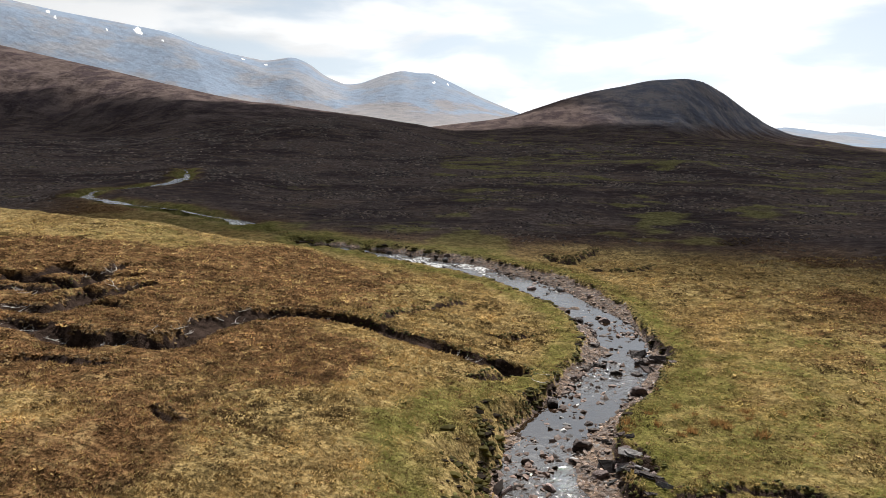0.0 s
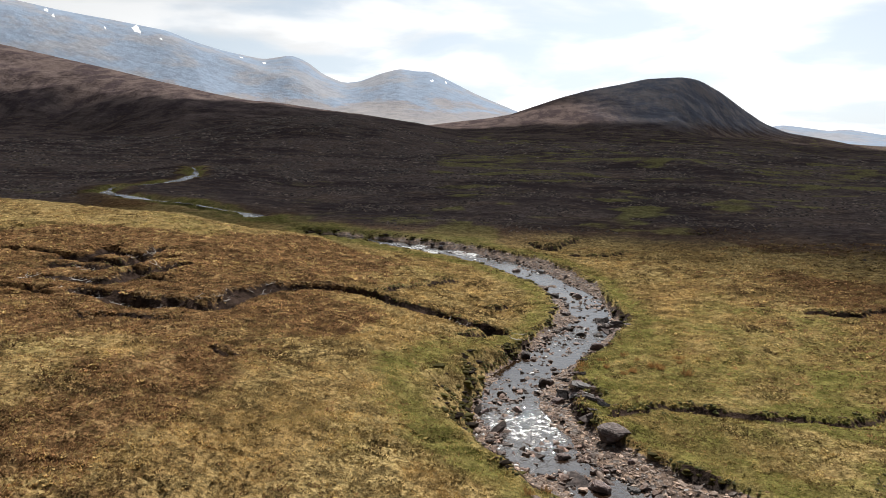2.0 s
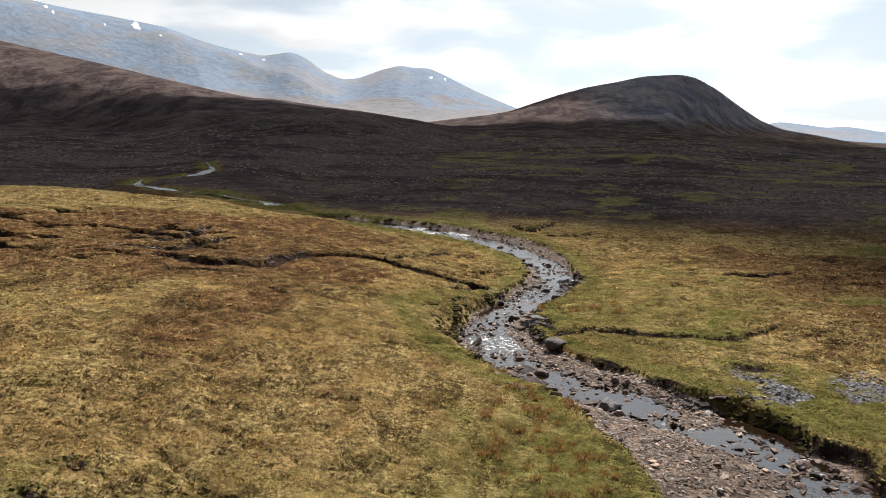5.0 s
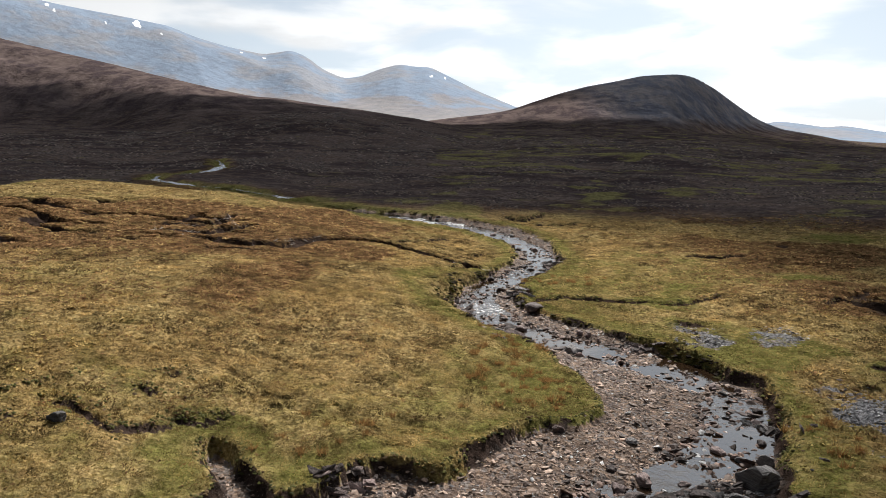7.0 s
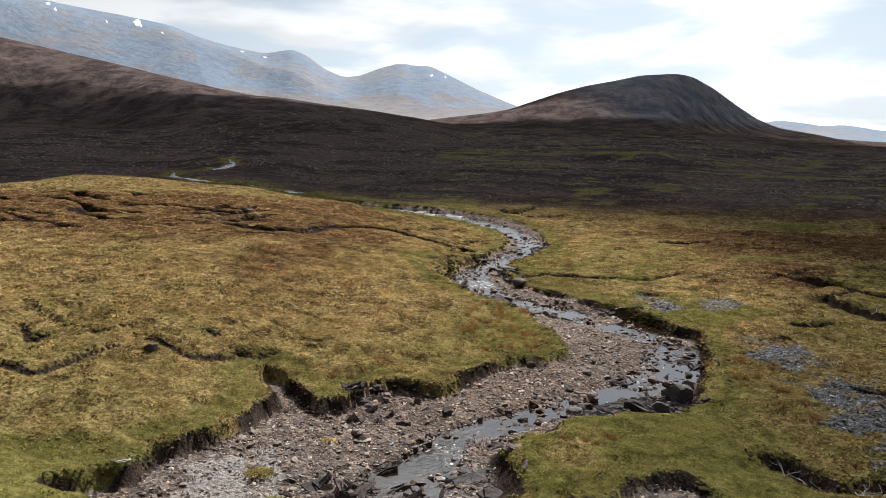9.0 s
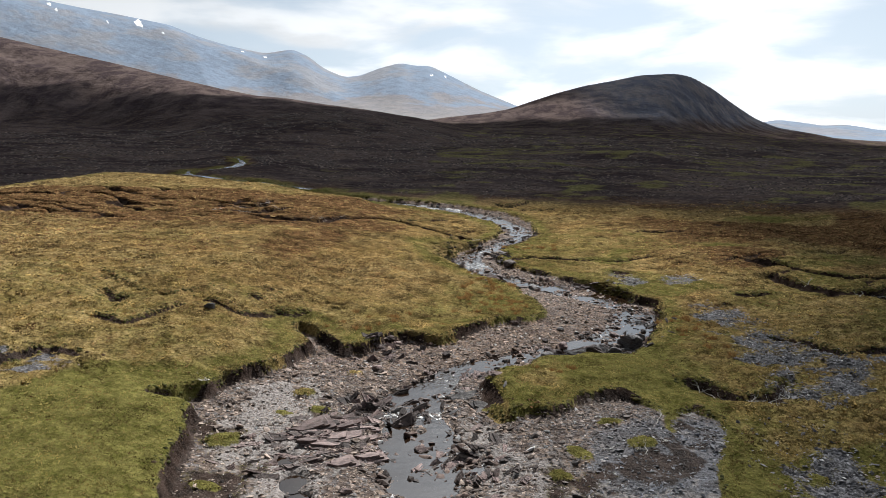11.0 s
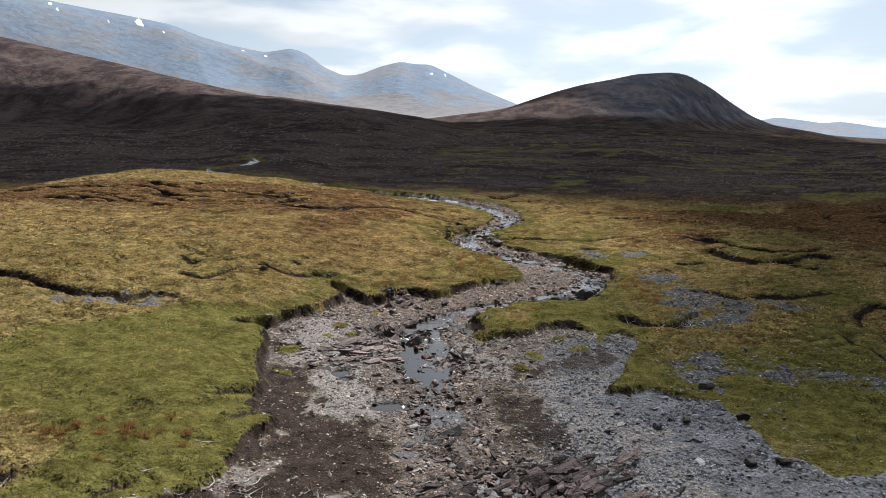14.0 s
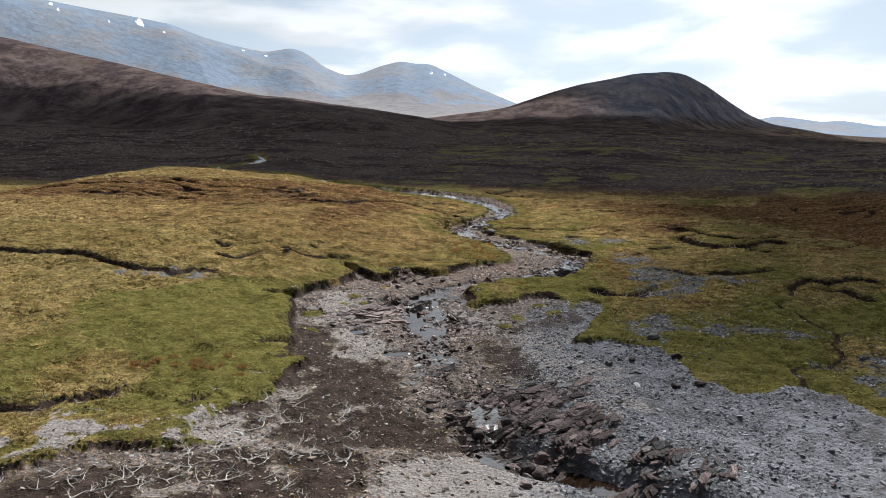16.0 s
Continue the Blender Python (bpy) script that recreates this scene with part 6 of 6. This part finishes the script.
def build_hummocks():
    """Mossy hummocks and sods slumped on the steep parts of the banks."""
    rng = np.random.default_rng(37)
    xs, ys = [], []
    for line in (LEFT_A + LEFT_B[:31], RIGHT_A + RIGHT_B[:29]):
        p = np.array(line)
        s = np.concatenate([[0], np.cumsum(np.hypot(*np.diff(p, axis=0).T))])
        run = rng.uniform(0, s[-1], int(s[-1] * 55))
        xs.append(np.interp(run, s, p[:, 0]) + rng.normal(0, 0.8, len(run)))
        ys.append(np.interp(run, s, p[:, 1]) + rng.normal(0, 0.8, len(run)))
    x, y = np.concatenate(xs), np.concatenate(ys)
    z, c = on_sheet(x, y)
    steep = np.abs(on_sheet(x, y + 0.3)[0] - z) + np.abs(on_sheet(x + 0.3, y)[0] - z)
    ok = (steep > 0.14) & (c["bed"] < 0.5) & (fbm(x, y, 2.5, 2, 98) > -0.1) & ((y > 9) | (x > 9)) & (rng.uniform(0, 1, len(x)) < 0.55)
    x, y, z = x[ok], y[ok], z[ok]
    n = len(x)
    base, f = ico()
    m = len(base)
    s = 0.07 + 0.16 * rng.uniform(0, 1, n) ** 1.8
    v = base[None] * (1 + rng.uniform(-0.4, 0.4, (n, m, 1))) * np.stack([s * rng.uniform(0.9, 1.9, n), s, s * 0.5], -1)[:, None]
    v = v + np.stack([x, y, z], -1)[:, None]
    me = mesh_from_arrays("bank_hummocks", v.reshape(-1, 3), (f[None] + (np.arange(n) * m)[:, None, None]).reshape(-1, 3), HEATHER)
    t = rng.uniform(0, 1, (n, 1))
    rgb = np.array((0.06, 0.052, 0.017)) * (1 - t) + np.array((0.20, 0.17, 0.05)) * t
    peaty = rng.uniform(0, 1, (n, 1)) < 0.25
    rgb = np.where(peaty, np.array((0.06, 0.042, 0.028)), rgb)
    colour_layer(me, "tint", np.repeat(rgb, m, 0))
    tagged(new("bank_hummocks", me), "mossy green and peaty hummocks slumped on the banks", "moss", kind="stuff")


build_hummocks()


def build_moor_heather():
    """Bushes of old heather over the moor beyond the stream."""
    rng = np.random.default_rng(27)
    n = 150000
    r = 152 * (620 / 152) ** (rng.uniform(0, 1, n) ** 1.15)
    a = np.radians(rng.uniform(-35.8, 35.8, n))
    x, y = HUB[0] + r * np.sin(a), HUB[1] + r * np.cos(a)
    r = np.hypot(x, y)
    z, c = on_sheet(x, y)
    clump = fbm(x, y, 7, 3, 95)
    ok = (c["moor"] > rng.uniform(0.1, 1.0, n)) & (c["rock"] < 0.1) & (c["green"] < 0.25 + 0.2 * rng.uniform(0, 1, n)) & (clump + 0.3 * rng.normal(0, 1, n) > 0.35) & (line_distance(x, y, STREAM)[0] > 4)
    x, y, z, clump, r = x[ok][:30000], y[ok][:30000], z[ok][:30000], clump[ok][:30000], r[ok][:30000]
    n = len(x)
    t = rng.uniform(0, 1, (n, 1)) ** 1.5
    rgb = np.array((0.050, 0.038, 0.035)) * (1 - t) + np.array((0.165, 0.122, 0.096)) * t
    s = np.clip(r / 130, 0.6, 6.0)
    v, f, col = cushions(rng, x, y, z, rgb, rng.uniform(0.2, 0.5, n) * s, rng.uniform(0.10, 0.24, n) * s ** 0.6, 5, True)
    me = mesh_from_arrays("moor_heather", v, f, OLD_HEATHER, True)
    colour_layer(me, "tint", col)
    tagged(new("moor_heather", me), "dark brown bushes of old heather across the moor", "heather", kind="stuff")


build_moor_heather()


def rush_clump(seed):
    rng = np.random.default_rng(seed)
    n = 26
    x, y = rng.normal(0, 0.13, n), rng.normal(0, 0.13, n)
    t = rng.uniform(0, 1, (n, 1))
    rgb = np.array((0.16, 0.075, 0.025)) * (1 - t) + np.array((0.34, 0.20, 0.075)) * t
    v, f, c = blades(rng, x, y, np.zeros(n), rgb, 3, rng.uniform(0.22, 0.38, n), np.full(n, 0.03), 0.8, np.full(n, 0.05))
    me = mesh_from_arrays("rush_clump", v, f, GRASS)
    colour_layer(me, "tint", c)
    return me


RUSHES = [rush_clump(i) for i in range(4)]
rng_r = random.Random(5)
for cx, cy, sx, sy, count in ((5.2, 5.5, 1.6, 3.0, 46), (4.4, 11.0, 1.4, 2.2, 22), (-11.8, -33.0, 2.2, 0.8, 15), (-15.5, -33.5, 1.4, 1.0, 9), (13.0, -0.0, 0.1, 0.1, 1), (16.8, -3.2, 1.0, 2.5, 20),
                              (11.4, 29.5, 2.6, 0.8, 16), (-3.6, -1.8, 1.6, 1.0, 12), (6.0, -10.5, 1.0, 0.5, 5)):
    for _ in range(count):
        x, y = rng_r.gauss(cx, sx), rng_r.gauss(cy, sy)
        zz, cc = on_sheet(np.array([x]), np.array([y]))
        if cc["bed"][0] > 0.2 or cc["peat"][0] > 0.4:
            continue
        ob = new("rush_clump", rng_r.choice(RUSHES))
        s = rng_r.uniform(0.6, 1.1)
        ob.matrix_world = pose(x, y, float(zz[0]), 0, 0, rng_r.uniform(0, 360)) @ Matrix.Diagonal((s, s, s * rng_r.uniform(0.7, 1.1), 1))
        tagged(ob, "rusty brown clump of dead rushes in the turf", "rushes", "rush clumps")


# ---- bleached heather stems and roots washed out of the peat ----
def branch_mesh(seed):
    rng = random.Random(seed)
    bm = bmesh.new()

    def limb(p, d, length, r, depth):
        rings = []
        steps = 4
        for i in range(steps + 1):
            t = i / steps
            side = d.cross(Vector((0, 0, 1)))
            side = side.normalized() if side.length > 0.01 else Vector((1, 0, 0))
            up = side.cross(d).normalized()
            rad = r * (1 - 0.75 * t)
            rings.append([bm.verts.new(p + side * math.cos(a) * rad + up * math.sin(a) * rad) for a in (0, 1.57, 3.14, 4.71)])
            p = p + d * length / steps
            d = (d + Vector((rng.gauss(0, 0.13), rng.gauss(0, 0.13), rng.gauss(0.02, 0.08)))).normalized()
            if depth and i in (1, 2, 3) and rng.random() < 0.75:
                e = (d + Vector((rng.gauss(0, 0.7), rng.gauss(0, 0.7), rng.gauss(0.15, 0.3)))).normalized()
                limb(p.copy(), e, length * rng.uniform(0.4, 0.7), rad * 0.7, depth - 1)
        for lo, hi in zip(rings, rings[1:]):
            for i in range(4):
                bm.faces.new((lo[i], lo[(i + 1) % 4], hi[(i + 1) % 4], hi[i]))
        bm.faces.new(rings[0][::-1])
        bm.faces.new(rings[-1])

    for _ in range(3):
        a = rng.uniform(0, 6.28)
        limb(Vector((0, 0, 0.03)), Vector((math.cos(a), math.sin(a), rng.uniform(0.0, 0.35))).normalized(), rng.uniform(0.45, 0.8), 0.034, 2)
    me = bpy.data.meshes.new("dead_branch")
    bm.to_mesh(me)
    bm.free()
    me.materials.append(WOOD)
    return me


BRANCHES = [branch_mesh(i) for i in range(7)]
rng_d = random.Random(9)


def lay_branch(x, y, s, label):
    ob = new("dead_branch", rng_d.choice(BRANCHES))
    ob.matrix_world = pose(x, y, height_at(x, y) + 0.02, rng_d.gauss(0, 10), rng_d.gauss(0, 10), rng_d.uniform(0, 360)) @ Matrix.Diagonal((s, s, s * 0.8, 1))
    tagged(ob, label, "dead branch", "bleached branches")


for cx, cy, sx, sy, count in ((-6.6, -42.5, 2.6, 1.6, 44), (-7.0, -36.8, 1.2, 2.0, 26), (-4.4, -43.0, 1.2, 1.4, 12), (-11.5, -45.2, 2.2, 0.8, 26), (-3.0, -37.4, 1.0, 1.0, 5)):
    for _ in range(count):
        lay_branch(rng_d.gauss(cx, sx), rng_d.gauss(cy, sy), rng_d.uniform(0.45, 1.0), "bleached branching heather stem lying on dark peat")
for line, count in ((STEPS[0][0], 26), (STEPS[2][0], 8), (STEPS[3][0], 8), (STEPS[12][0], 5), (STEPS[13][0], 5), (STEPS[17][0], 4)):
    for _ in range(count):
        i = rng_d.randrange(len(line) - 1)
        t = rng_d.random()
        x = line[i][0] * (1 - t) + line[i + 1][0] * t + rng_d.gauss(0, 0.25)
        y = line[i][1] * (1 - t) + line[i + 1][1] * t - rng_d.uniform(0.2, 1.3)
        lay_branch(x, y, rng_d.uniform(0.4, 0.9), "bleached root lying in a peat trench")
for x, y, s in ((-10.9, -13.4, 1.1), (10.6, -17.0, 0.8), (12.2, -16.6, 0.8), (8.0, -19.4, 0.8), (9.4, -19.8, 0.7), (10.4, -19.2, 0.7), (16.6, -15.0, 1.0), (16.0, -14.8, 0.8), (-16.5, -38.6, 0.8), (-10.2, -44.4, 1.0)):
    lay_branch(x, y, s, "bleached branch stranded on bare ground")
